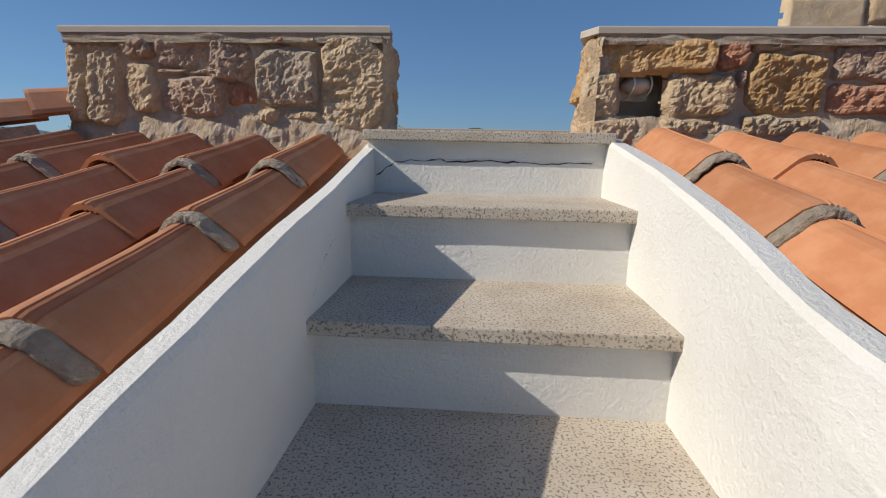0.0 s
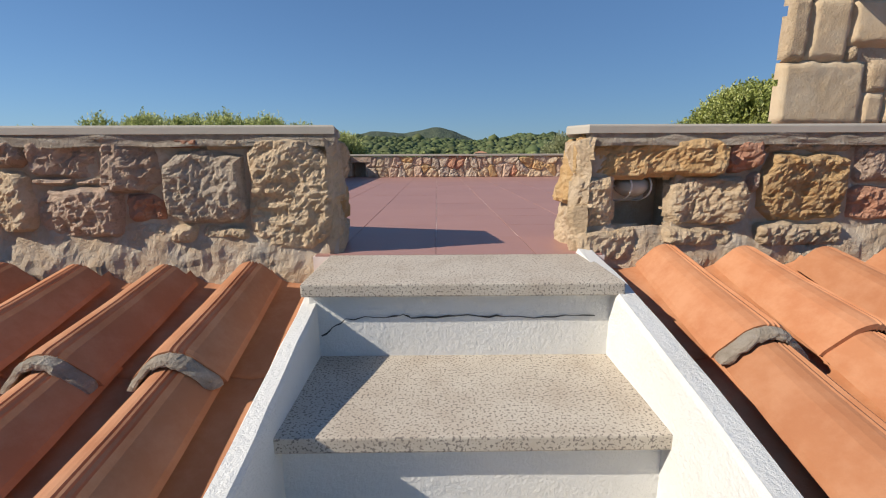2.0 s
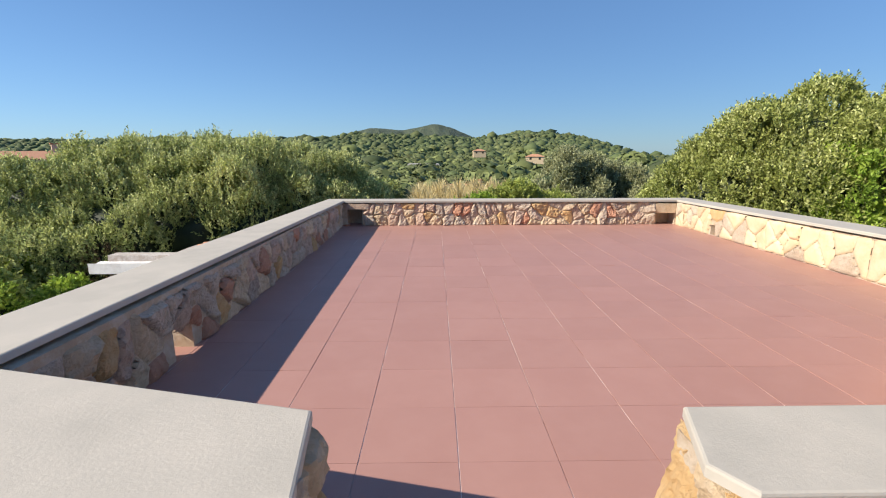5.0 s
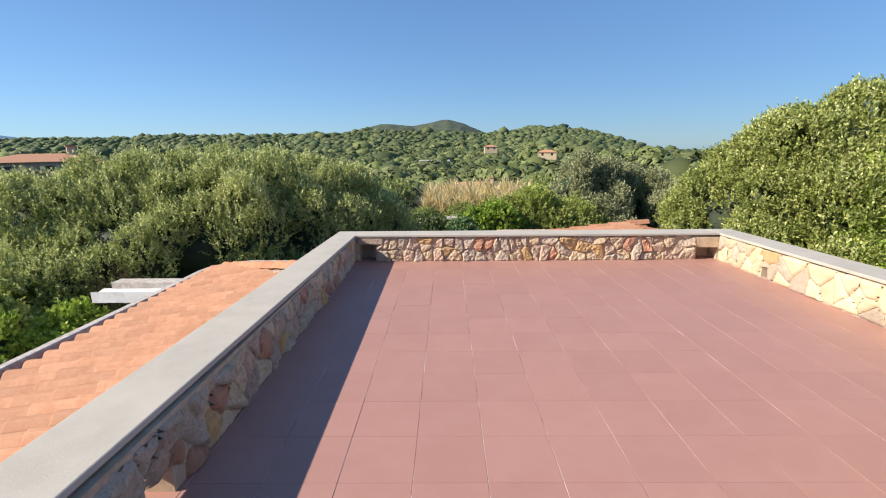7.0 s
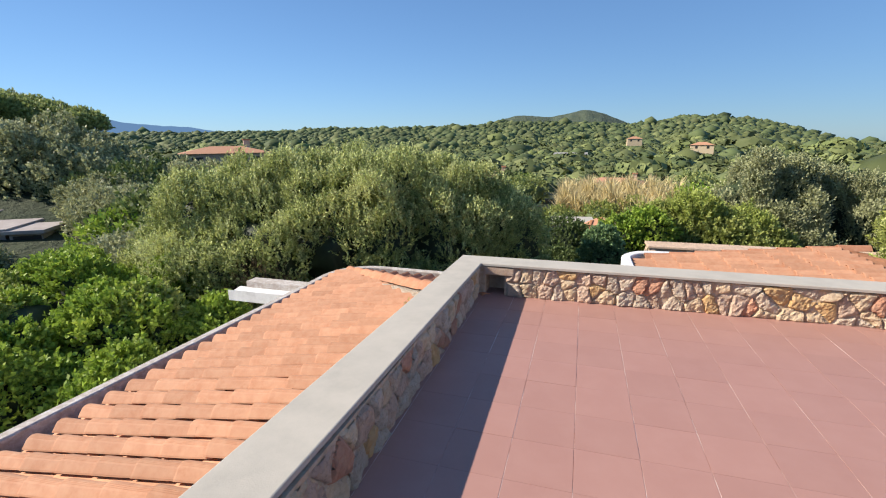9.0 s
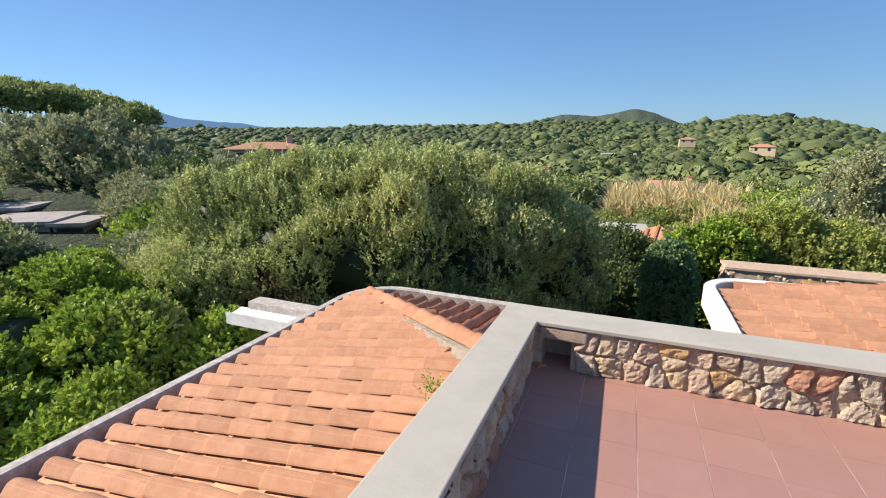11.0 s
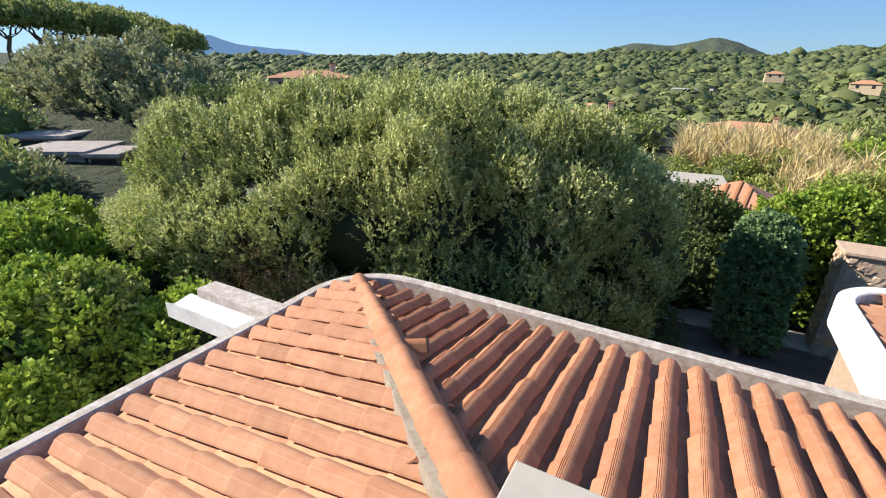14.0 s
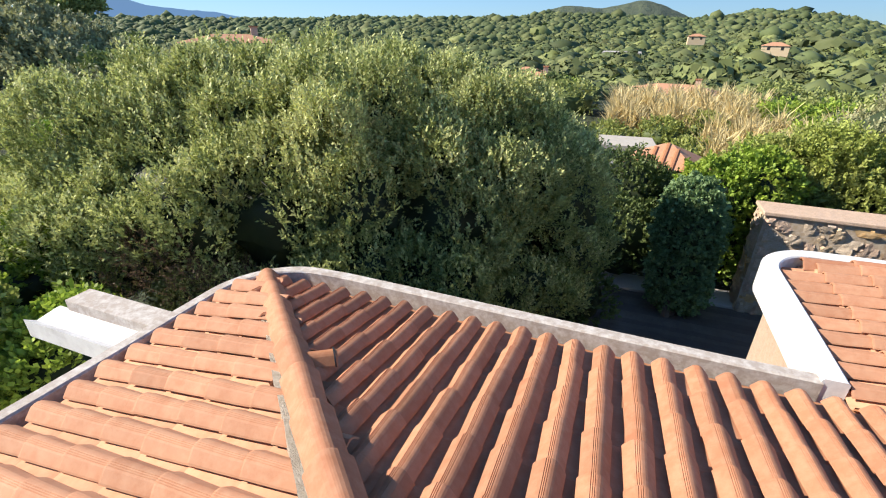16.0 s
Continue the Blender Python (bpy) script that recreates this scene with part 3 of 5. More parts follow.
def roof_slope(name, label, origin, turn, pitch_slope, width, run, inside, mesh, pitch=0.222, expo=0.36, plugs=0.0, seed=1, start=0.0, yoff=0.03):
    """Rows of clay tiles. origin: middle of the top edge; turn: yaw of the up-slope way (0: rises to +y); inside(x, y): the plan."""
    r = random.Random(seed)
    ang = math.degrees(math.atan(pitch_slope))
    base = pose(*origin, 0, 0, turn) @ pose(0, 0, 0, ang, 0, 0)
    roof = thing(name, label, "roof", kind="structure")
    # channel tiles: one ribbed sheet of overlapping troughs
    verts, faces = [], []
    cols, rows = int(width / pitch), int(run / expo) + 1
    made = 0
    for c in range(-cols // 2, cols // 2 + 1):
        x = c * pitch + start
        for k in range(rows):
            y = -(k + 1) * expo
            mid = base @ Vector((x, y + expo / 2, 0))
            midc = base @ Vector((x + pitch / 2, y + expo / 2, 0))
            if inside(midc.x, midc.y):
                j0 = len(verts)
                n = 7
                for yy, lift in ((y - 0.04, 0.012), (y + expo, 0.0)):
                    for i in range(n):
                        a = math.pi * i / (n - 1)
                        verts.append(base @ Vector((x + pitch / 2 - math.cos(a) * .085, yy + r.uniform(-.002, .002), lift + .012 - math.sin(a) * .042)))
                for i in range(n):
                    verts.append(verts[j0 + i] + Vector((0, 0, -.013)))
                for i in range(n - 1):
                    faces.append((j0 + i, j0 + i + 1, j0 + n + i + 1, j0 + n + i))
                    faces.append((j0 + i, j0 + 2 * n + i, j0 + 2 * n + i + 1, j0 + i + 1))
            if not inside(mid.x, mid.y):
                continue
            m = base @ pose(x + r.uniform(-.006, .006), y + r.uniform(-.012, .012) - yoff, 0.012 + r.uniform(-.003, .004), r.uniform(-.5, .5) - 1.6, r.uniform(-2, 2), r.uniform(-1.0, 1.0))
            part("cover_tile", mesh, None, roof, m=m)
            if plugs and r.random() < plugs:
                part("mortar_plug", r.choice(plug_me), None, roof, "rough grey mortar in the tile's mouth" if made == 0 else "", m=m @ pose(0, 0.006, 0))
                made += 1
    if verts:
        from_arrays("channel_tiles", verts, faces, mesh.materials[0], roof, "clay channel tiles between the cover tiles")
    return roof


def ridge(name, label, a, b, lift=0.05):
    """A line of ridge tiles from the low end a to the high end b, bedded in mortar."""
    a, b = Vector(a), Vector(b)
    d = b - a
    n = int(d.length / 0.40)
    yaw = math.degrees(math.atan2(-d.x, d.y))
    el = math.degrees(math.atan2(d.z, math.hypot(d.x, d.y)))
    hip = thing(name, label, "ridge", kind="structure")
    r = random.Random(n)
    for k in range(n + 1):
        p = a + d * (k / n)
        part("ridge_tile", ridge_me, None, hip, m=pose(p.x, p.y, p.z + lift, 0, 0, yaw) @ pose(0, 0, 0, el - 1.5 + r.uniform(-.5, .5), r.uniform(-2, 2), r.uniform(-1, 1)))
    bm = boxm(-0.09, 0, -0.08, 0.135, d.length, 0.015)
    roughen(bm, 0, 0, 1)
    bmesh.ops.subdivide_edges(bm, edges=bm.edges[:], cuts=14, use_grid_fill=True)
    for v in bm.verts:
        v.co += noise.noise_vector(v.co * 7) * 0.02
    part("mortar_bed", bm, ROUGH_MORTAR, hip, "crumbling pale mortar bed", m=pose(a.x, a.y, a.z + lift - .05, 0, 0, yaw) @ pose(0, 0, 0, el, 0, 0))
    return hip


LS, FS, BS = 0.175, 0.245, 0.205
HIP = 0.945  # plan slope of the far hip


def in_left(x, y):
    return -4.10 + .02 * (y - 8) < x < XO and (y - 7.38) < (XO - x) * HIP and (YF - y) < (XO - x) * 1.0 - 0.02


def in_back(x, y):
    return y > YB and (XO - x) * HIP < (y - 7.38) + .02 and y < 9.93 and x < 3.1


def in_front_l(x, y):
    return y < YF - 0.0 and x < -0.21 and (YF - y) > (XO - x) and y > -1.6


def in_front_r(x, y):
    return y < YF and 0.64 < x < 5 and y > -1.6


roof_slope("roof_left", "sunlit slope of pale terracotta clay tiles", (XO, 4.6, -0.335), -90, LS, 12.5, 2.9, in_left, pale_me, seed=2, pitch=.2065, expo=.347, start=-.048)
roof_slope("roof_back", "slope of terracotta clay tiles beside the hip", (0, YB, -0.335), 180, BS, 9.4, 2.8, in_back, mid_me, seed=4, pitch=.2075, expo=.363, start=-0.02)
roof_slope("roof_front_left", "weathered terracotta roof tiles with mortared ends", (0, YF, -0.058), 0, FS, 7.0, 3.8, in_front_l, cover_me, plugs=0.85, seed=5, pitch=.235, start=-.13, expo=0.375, yoff=.09)
roof_slope("roof_front_right", "sunlit terracotta roof tiles with mortared ends", (0, YF, -0.022), 0, FS, 10.0, 3.8, in_front_r, cover_me, plugs=0.6, seed=6, start=0.135, expo=0.375, yoff=.09)
ridge("hip_ridge", "hip of pale ridge tiles bedded in mortar", (-3.93, 9.88, -0.905), (-1.30, 7.40, -0.245), 0.07)
ridge("hip_ridge", "hip of pale ridge tiles bedded in mortar", (XO - 3.1, YF - 2.9, -0.90), (-1.46, 2.14, -.01))


def under_roof(name, corners, thick=0.12):
    bm = bmesh.new()
    a = [bm.verts.new(c) for c in corners]
    b = [bm.verts.new((c[0], c[1], c[2] - thick)) for c in corners]
    bm.faces.new(a)
    bm.faces.new(b[::-1])
    for i in range(len(a)):
        j = (i + 1) % len(a)
        bm.faces.new((a[j], a[i], b[i], b[j]))
    bmesh.ops.recalc_face_normals(bm, faces=bm.faces)
    return tagged(part(name, bm, TILE), "mortar screed under the roof tiles", "roof", kind="structure")


U = -0.075
under_roof("roof_base_left", [(XO, YF, -0.335 + U), (XO, YB, -0.335 + U), (-4.10, 10.05, -0.335 + U - LS * 2.83), (-4.16, -0.6, -0.335 + U - LS * 2.9)])
under_roof("roof_base_back", [(XO, YB, -0.335 + U), (3.2, YB, -0.335 + U), (3.2, 10.05, -0.335 + U - BS * 2.67), (-4.05, 10.05, -0.335 + U - BS * 2.67)])
under_roof("roof_base_front_left", [(-4.4, -1.6, -0.06 + U - FS * 3.77), (-0.165, -1.6, -0.06 + U - FS * 3.77), (-0.165, YF, -0.06 + U), (XO, YF, -0.06 + U)])
under_roof("roof_base_front_right", [(0.60, -1.6, -0.02 + U - FS * 3.77), (5, -1.6, -0.02 + U - FS * 3.77), (5, YF, -0.02 + U), (0.60, YF, -0.02 + U)])
under_roof("roof_base_right", [(3.25, YF + .02, -0.36), (6.2, YF + .02, -0.95), (6.2, YB + .6, -0.95), (3.25, YB + .6, -0.36)])
under_roof("roof_base_corner", [(-4.42, -1.6, -1.12), (-3.0, -1.6, -1.12), (-3.0, 0.2, -1.0), (-4.42, 0.2, -1.1)])

# kerbs along the eaves
def kerb_line(name, label, pts, z0, z1, w, mat):
    """A kerb swept along the plan points (x, y, top z)."""
    bm = bmesh.new()
    rows = []
    n = len(pts)
    for i, (x, y, z) in enumerate(pts):
        a, b = pts[max(0, i - 1)], pts[min(n - 1, i + 1)]
        t = Vector((b[0] - a[0], b[1] - a[1])).normalized()
        nx, ny = -t.y, t.x
        rows.append([bm.verts.new((x + nx * o, y + ny * o, z + h)) for o, h in ((0, z0), (0, -0.012), (.015, 0), (w - .015, 0), (w, -.012), (w, z0))])
    for a, b in zip(rows, rows[1:]):
        for i in range(6):
            bm.faces.new((a[i], a[(i + 1) % 6], b[(i + 1) % 6], b[i]))
    bm.faces.new(rows[0])
    bm.faces.new(rows[-1][::-1])
    bmesh.ops.recalc_face_normals(bm, faces=bm.faces)
    return tagged(part(name, bm, mat), label, "eaves", kind="structure")


arc = [(-4.40, -1.5, -0.75), (-4.30, 2.0, -0.755), (-4.22, 5.0, -.765), (-4.13, 7.6, -.78), (-4.10, 8.6, -0.785)] + [(-3.45 - 0.645 * math.cos(a), 9.40 + 0.66 * math.sin(a), -0.79) for a in np.linspace(0.05, 1.52, 14)] + [(-3.2, 10.09, -0.80), (-1.2, 10.10, -0.825), (0.1, 10.10, -0.83), (0.64, 10.11, -0.83)]
kerb_line("eaves_kerb", "grey mortar kerb with a white painted rim round the roof corner", arc, -0.35, 0, 0.115, GUTTER)
# ---- the house below and the ground ----
for name, a in {"house_wall_west": (-4.20, -1.4, -3.5, -3.95, 9.3, -1.1), "house_wall_north": (-3.6, 9.65, -3.5, 0.9, 10.1, -1.15), "house_wall_south": (-4.2, -1.6, -3.5, -0.2, -1.3, -1.1), "house_wall_east": (4.9, -1.6, -3.5, 5.1, 9.9, -1.1)}.items():
    tagged(part(name, boxm(*a), PLASTER), "white plastered outer wall of the house", "wall", kind="structure")

# right wing
rim = [(0.79, 10.12, -0.80), (0.785, 10.9, -0.795), (0.775, 11.6, -0.79)] + [(1.27 - 0.5 * math.cos(a), 11.85 + 0.52 * math.sin(a), -0.79) for a in np.linspace(0.1, 1.5, 9)] + [(2, 12.38, -.785), (3, 12.38, -.78), (6.5, 12.38, -.78)]
kerb_line("wing_kerb", "white plastered rounded rim of the wing roof", rim, -0.30, 0, 0.165, WHITE_PAINT)


def in_wing(x, y):
    return .80 < x < 4.05 and 7.4 < y < 12.36 and not (x < 1.2 and y > 11.95 + (x - .8)) and not (y < 10.3 and (10.3 - y) * 0.33 > (x - 0.9))


def in_wing_end(x, y):
    return 4.05 < x < 7.3 and 7.4 < y < 12.3


roof_slope("roof_wing", "pale terracotta tile slope of the side wing", (4.05, 10.4, -0.53), -90, 0.115, 7.0, 3.4, in_wing, pale_me, seed=8)
roof_slope("roof_wing_far", "terracotta tile slope of the side wing", (4.05, 10.4, -0.55), 90, 0.25, 7.0, 3.2, in_wing_end, cover_me, seed=9)
under_roof("roof_base_wing", [(0.78, 10.1, -1.02), (0.78, 11.9, -1.02), (1.2, 12.35, -.97), (4.05, 12.35, -0.63), (4.05, 8, -0.63), (2.5, 8, -.82)])
under_roof("roof_base_wing_far", [(4.05, 8, -0.63), (4.05, 12.3, -0.63), (7.2, 12.3, -1.4), (7.2, 8, -1.4)])
tagged(part("wing_wall", boxm(.80, 10.1, -3.5, 1.0, 12.0, -1.05), STONE[4]), "shaded stone wall of the side wing", "wall", kind="structure")
ridge("wing_ridge", "ridge of pale tiles on the wing", (1.05, 12.25, -0.90), (4.05, 12.25, -0.57), 0.03)
# ---- ground ----


def smooth(a):
    a = np.clip(a, 0, 1)
    return a * a * (3 - 2 * a)


HILL_AZ = [-180, -100, -66, -45, -34.8, -31, -17.8, -13.8, -10.5, -7, -4, 0, 4.7, 7, 10.7, 13.9, 17.6, 19.7, 21.4, 24, 30, 60, 100, 180]
HILL_EL = [0, .5, .5, .5, .68, .85, .9, 1.1, 1.3, 1.35, 1.25, 1.15, 1.0, 1.15, 1.62, 1.57, 1.0, .4, -.2, -.9, -1.2, -1.0, 0, 0]
CREST = 900.0


def ground_z(x, y):
    x, y = np.asarray(x, float), np.asarray(y, float)
    r = np.hypot(x, y)
    az = np.degrees(np.arctan2(x, y))
    valley = -3.5 - 7.5 * smooth((r - 25) / 120)
    el = np.interp(az, HILL_AZ, HILL_EL)
    top = CREST * np.tan(np.radians(el)) + 1.4
    f = smooth((r - 150) / (CREST - 150)) ** 1.4
    z = valley + (top - valley) * f
    z = z + np.where(r > CREST, -(r - CREST) * 0.03, 0)
    # knoll with the pines
    z = z + 5.2 * np.exp(-(((x + 70) / 17) ** 2 + ((y - 34) / 26) ** 2)) + 3.2 * np.exp(-(((x + 40) / 14) ** 2 + ((y - 27) / 12) ** 2))
    z = z - 2.4 * np.exp(-((x / 8) ** 2 + ((y - 28) / 8) ** 2))
    # low rise on the far right
    z = z + 6.0 * np.exp(-(((x - 60) / 30) ** 2 + ((y - 90) / 40) ** 2))
    z = z + np.where(r > 40, np.sin(x * .043 + 1) * np.cos(y * .037) * np.minimum((r - 40) / 60, 1) * 1.2, 0)
    return z


radii = np.concatenate([np.linspace(0, 60, 31), np.geomspace(64, 1200, 60), np.geomspace(1300, 4700, 12)])
angs = np.linspace(0, 2 * np.pi, 361)[:-1]
gr, ga = np.meshgrid(radii, angs, indexing="ij")
gx, gy = gr * np.sin(ga), gr * np.cos(ga)
gz = ground_z(gx, gy)
gv = np.stack([gx.ravel(), gy.ravel(), gz.ravel()], 1)
ni, nj = gr.shape
ii, jj = np.meshgrid(np.arange(ni - 1), np.arange(nj), indexing="ij")
j2 = (jj + 1) % nj
gf = np.stack([(ii * nj + jj), (ii + 1) * nj + jj, (ii + 1) * nj + j2, ii * nj + j2], -1).reshape(-1, 4)[:, ::-1]
ground = from_arrays("ground", gv, gf, HILL, smooth=True)
tagged(ground, "rolling ground covered in dark green scrub", "ground", kind="structure")

# the hill with two tops behind the valley
hv, hf = [], []
haz = np.linspace(-14, 8, 90)
hel = np.interp(haz, [-14, -12, -10.5, -9, -8, -7.2, -6, -4.8, -3.8, -2.6, -1.4, -.4, .2, 1, 2, 3, 4, 5, 6.5, 8], [.6, 1.2, 1.72, 2.15, 2.38, 2.42, 2.32, 2.22, 2.2, 2.4, 2.66, 2.86, 2.88, 2.72, 2.42, 2.02, 1.6, 1.2, .8, .3])
hd = np.linspace(0, 1, 26)
for a, e in zip(haz, hel):
    top = 1.4 + 2000 * math.tan(radians(e))
    for f in hd:
        d = 1150 + 1050 * f
        z = -40 + (top + 40) * float(smooth(f / .81)) * (1 if f < .81 else 1 - (f - .81) * 1.6)
        q = Vector((a * .9, d * .012, 0))
        z += (noise.noise(q) * 9 + noise.noise(q * 3) * 4) * min(1, f * 4) * (1 - .75 * float(smooth((f - .5) / .3)))
        hv.append((d * math.sin(radians(a)), d * math.cos(radians(a)), z))
for i in range(len(haz) - 1):
    for k in range(len(hd) - 1):
        j0 = i * len(hd) + k
        hf.append((j0, j0 + len(hd), j0 + len(hd) + 1, j0 + 1))
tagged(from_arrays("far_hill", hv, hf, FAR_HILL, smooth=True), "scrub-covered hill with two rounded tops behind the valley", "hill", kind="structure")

# far mountains, their distance haze given as an even blue glow
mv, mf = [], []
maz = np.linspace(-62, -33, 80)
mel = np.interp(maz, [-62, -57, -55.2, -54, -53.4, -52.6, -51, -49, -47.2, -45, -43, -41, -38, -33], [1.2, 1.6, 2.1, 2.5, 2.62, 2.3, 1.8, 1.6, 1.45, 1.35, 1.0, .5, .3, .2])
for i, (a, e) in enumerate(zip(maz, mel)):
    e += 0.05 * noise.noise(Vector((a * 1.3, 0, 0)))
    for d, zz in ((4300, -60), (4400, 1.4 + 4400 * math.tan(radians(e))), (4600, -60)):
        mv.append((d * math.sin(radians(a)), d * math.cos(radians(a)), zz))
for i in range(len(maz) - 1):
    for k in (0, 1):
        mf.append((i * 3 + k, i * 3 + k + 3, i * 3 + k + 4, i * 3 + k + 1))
tagged(from_arrays("backdrop", mv, mf, FAR), "far mountain ridge on the horizon, haze blue as a flat glow", "mountain", kind="structure")

# ---- plants ----


def leaf_mesh(lumps, shoots, rs, length=0.3, leaf=0.06, width=0.02, per=9, up=0.55, spread=0.35, low=-0.4, rough=0.12):
    """Leafy shoots over a crown made of lumps (x, y, z, rx, ry, rz). Returns verts and quads."""
    L = np.array(lumps, float)
    area = (L[:, 3] * L[:, 4] + L[:, 3] * L[:, 5] + L[:, 4] * L[:, 5])
    pick = rs.choice(len(L), shoots * 2, p=area / area.sum())
    d = rs.normal(size=(shoots * 2, 3))
    d /= np.linalg.norm(d, axis=1)[:, None]
    d[:, 2] = np.where(d[:, 2] < low, -d[:, 2], d[:, 2])
    c, r = L[pick, :3], L[pick, 3:]
    wob = 1 + rough * (np.sin(d[:, 0] * 7 + pick) * np.sin(d[:, 1] * 8 + pick * 2) + 0.6 * np.sin(d[:, 2] * 13 + d[:, 0] * 11 + pick))
    p = c + d * r * (wob * rs.uniform(0.84, 1.02, len(d)))[:, None]
    keep = np.ones(len(p), bool)
    for k in range(len(L)):
        q = (p - L[k, :3]) / L[k, 3:]
        keep &= ~((np.sum(q * q, 1) < 0.62 ** 2) & (pick != k))
    p, d, r = p[keep][:shoots], d[keep][:shoots], r[keep][:shoots]
    n = d / r
    n /= np.linalg.norm(n, axis=1)[:, None]
    s = n * (1 - up) + np.array([0, 0, up]) + rs.normal(size=n.shape) * spread * 0.6
    s /= np.linalg.norm(s, axis=1)[:, None]
    ln = length * rs.uniform(0.55, 1.25, len(p))
    m = len(p)
    t = (np.arange(per) + 0.5) / per
    pos = p[:, None] + s[:, None] * (ln[:, None] * t)[..., None]
    rad = rs.normal(size=(m, per, 3))
    rad -= s[:, None] * np.sum(rad * s[:, None], -1, keepdims=True)
    rad /= np.linalg.norm(rad, axis=-1, keepdims=True)
    ld = s[:, None] * 0.75 + rad * rs.uniform(0.4, 1.0, (m, per, 1))
    ld /= np.linalg.norm(ld, axis=-1, keepdims=True)
    side = np.cross(ld, rs.normal(size=ld.shape))
    side /= np.linalg.norm(side, axis=-1, keepdims=True)
    lf = leaf * rs.uniform(0.7, 1.3, (m, per, 1))
    wd = width * rs.uniform(0.7, 1.3, (m, per, 1))
    a = pos
    b = pos + ld * lf * 0.5 + side * wd
    c2 = pos + ld * lf
    e = pos + ld * lf * 0.5 - side * wd
    v = np.stack([a, b, c2, e], 2).reshape(-1, 3)
    f = np.arange(len(v)).reshape(-1, 4)
    return v, f


_ico = bmesh.new()
bmesh.ops.create_icosphere(_ico, subdivisions=3, radius=1)
_ico.verts.index_update()
ICO_V = np.array([v.co[:] for v in _ico.verts])
ICO_F = np.array([[v.index for v in f.verts] for f in _ico.faces])
_ico.free()
_ico = bmesh.new()
bmesh.ops.create_icosphere(_ico, subdivisions=2, radius=1)
_ico.verts.index_update()
ICO2_V = np.array([v.co[:] for v in _ico.verts])
ICO2_F = np.array([[v.index for v in f.verts] for f in _ico.faces])
_ico.free()


_ico = bmesh.new()
bmesh.ops.create_icosphere(_ico, subdivisions=1, radius=1)
_ico.verts.index_update()
ICO1_V = np.array([v.co[:] for v in _ico.verts])
ICO1_F = np.array([[v.index for v in f.verts] for f in _ico.faces])
_ico.free()


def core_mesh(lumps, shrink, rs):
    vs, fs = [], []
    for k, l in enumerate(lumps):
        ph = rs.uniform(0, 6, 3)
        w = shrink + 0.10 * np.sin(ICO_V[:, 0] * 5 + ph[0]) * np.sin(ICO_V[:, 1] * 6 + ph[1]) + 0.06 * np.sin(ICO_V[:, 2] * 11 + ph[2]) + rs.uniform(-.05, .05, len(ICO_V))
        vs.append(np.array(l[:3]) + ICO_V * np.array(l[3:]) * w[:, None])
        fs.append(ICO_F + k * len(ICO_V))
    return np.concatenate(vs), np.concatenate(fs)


def limb(bm, a, b, r0, r1, rs, seg=5):
    a, b = Vector(a), Vector(b)
    prev = None
    n = 7
    for i in range(seg + 1):
        f = i / seg
        p = a.lerp(b, f) + Vector(rs.normal(size=3) * 0.06 * (b - a).length * (0 < i < seg) * .5)
        r = r0 + (r1 - r0) * f
        ring = [bm.verts.new(p + Vector((math.cos(6.283 * k / n) * r, math.sin(6.283 * k / n) * r, 0))) for k in range(n)]
        if prev:
            for k in range(n):
                bm.faces.new((prev[k], prev[(k + 1) % n], ring[(k + 1) % n], ring[k]))
        prev = ring
    bm.faces.new(prev)


def tuft_lumps(lumps, n, rs, size):
    """Smaller round tufts over the faces of the lumps, for an uneven crown."""
    out = []
    for l in lumps:
        d = rs.normal(size=(n, 3))
        d /= np.linalg.norm(d, axis=1)[:, None]
        d[:, 2] = np.where(d[:, 2] < -.3, -d[:, 2], d[:, 2])
        for q in d:
            r = size * rs.uniform(.6, 1.25)
            out.append((*(np.array(l[:3]) + q * np.array(l[3:]) * rs.uniform(.60, .74)), l[3] * r, l[4] * r, l[5] * r * 1.15))
    return out


def bush(name, label, category, lumps, mat, shoots, seed, core=LEAF_CORE, extra=(), base=-3.5, trunks=4, **kw):
    """A shrub: limbs, an inner crown coloured dark for shade, and leafy shoots; extra: (material, lumps, shoots,
    settings) tufts of another tint.
    """
    rs = np.random.RandomState(seed)
    L = np.array(lumps)
    cx, cy = float(L[:, 0].mean()), float(L[:, 1].mean())
    gz0 = min(base, float(ground_z(cx, cy)))
    ob = thing(name, label, category, at=pose(cx, cy, gz0))
    inv = np.array([cx, cy, gz0])
    bm = bmesh.new()
    for k in range(trunks):
        l = L[rs.randint(len(L))]
        limb(bm, rs.normal(size=3) * (.25, .25, 0) + (0, 0, -.1), (l[0] - cx, l[1] - cy, l[2] - gz0), 0.09, 0.03, rs)
    part("trunk", bm, BARK, ob, "grey-brown woody stems")
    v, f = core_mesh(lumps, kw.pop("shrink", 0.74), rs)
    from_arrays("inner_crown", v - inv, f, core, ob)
    n_t, tip = kw.pop("tufts", 0), kw.pop("tip", None)
    if n_t:
        lumps = tuft_lumps(lumps, n_t, rs, kw.pop("tuft_size", .34))
    v, f = leaf_mesh(lumps, shoots, rs, **kw)
    from_arrays("crown", v - inv, f, mat, ob)
    # upper sides only: young shoots doubling as painted top light on each tuft
    if tip:
        v, f = leaf_mesh([(a, b, c + .05, d, e, g) for a, b, c, d, e, g in lumps], tip[1], rs, **{**kw, "low": .15, "up": .8, "length": tip[2]})
        from_arrays("tuft", v - inv, f, tip[0], ob, "upright young shoots, paler for painted sun on the tufts")
    for m2, l2, n2, k2 in extra:
        v, f = leaf_mesh(l2, n2, rs, **k2)
        from_arrays("tuft", v - inv, f, m2, ob, "shoots of another tint")
    return ob


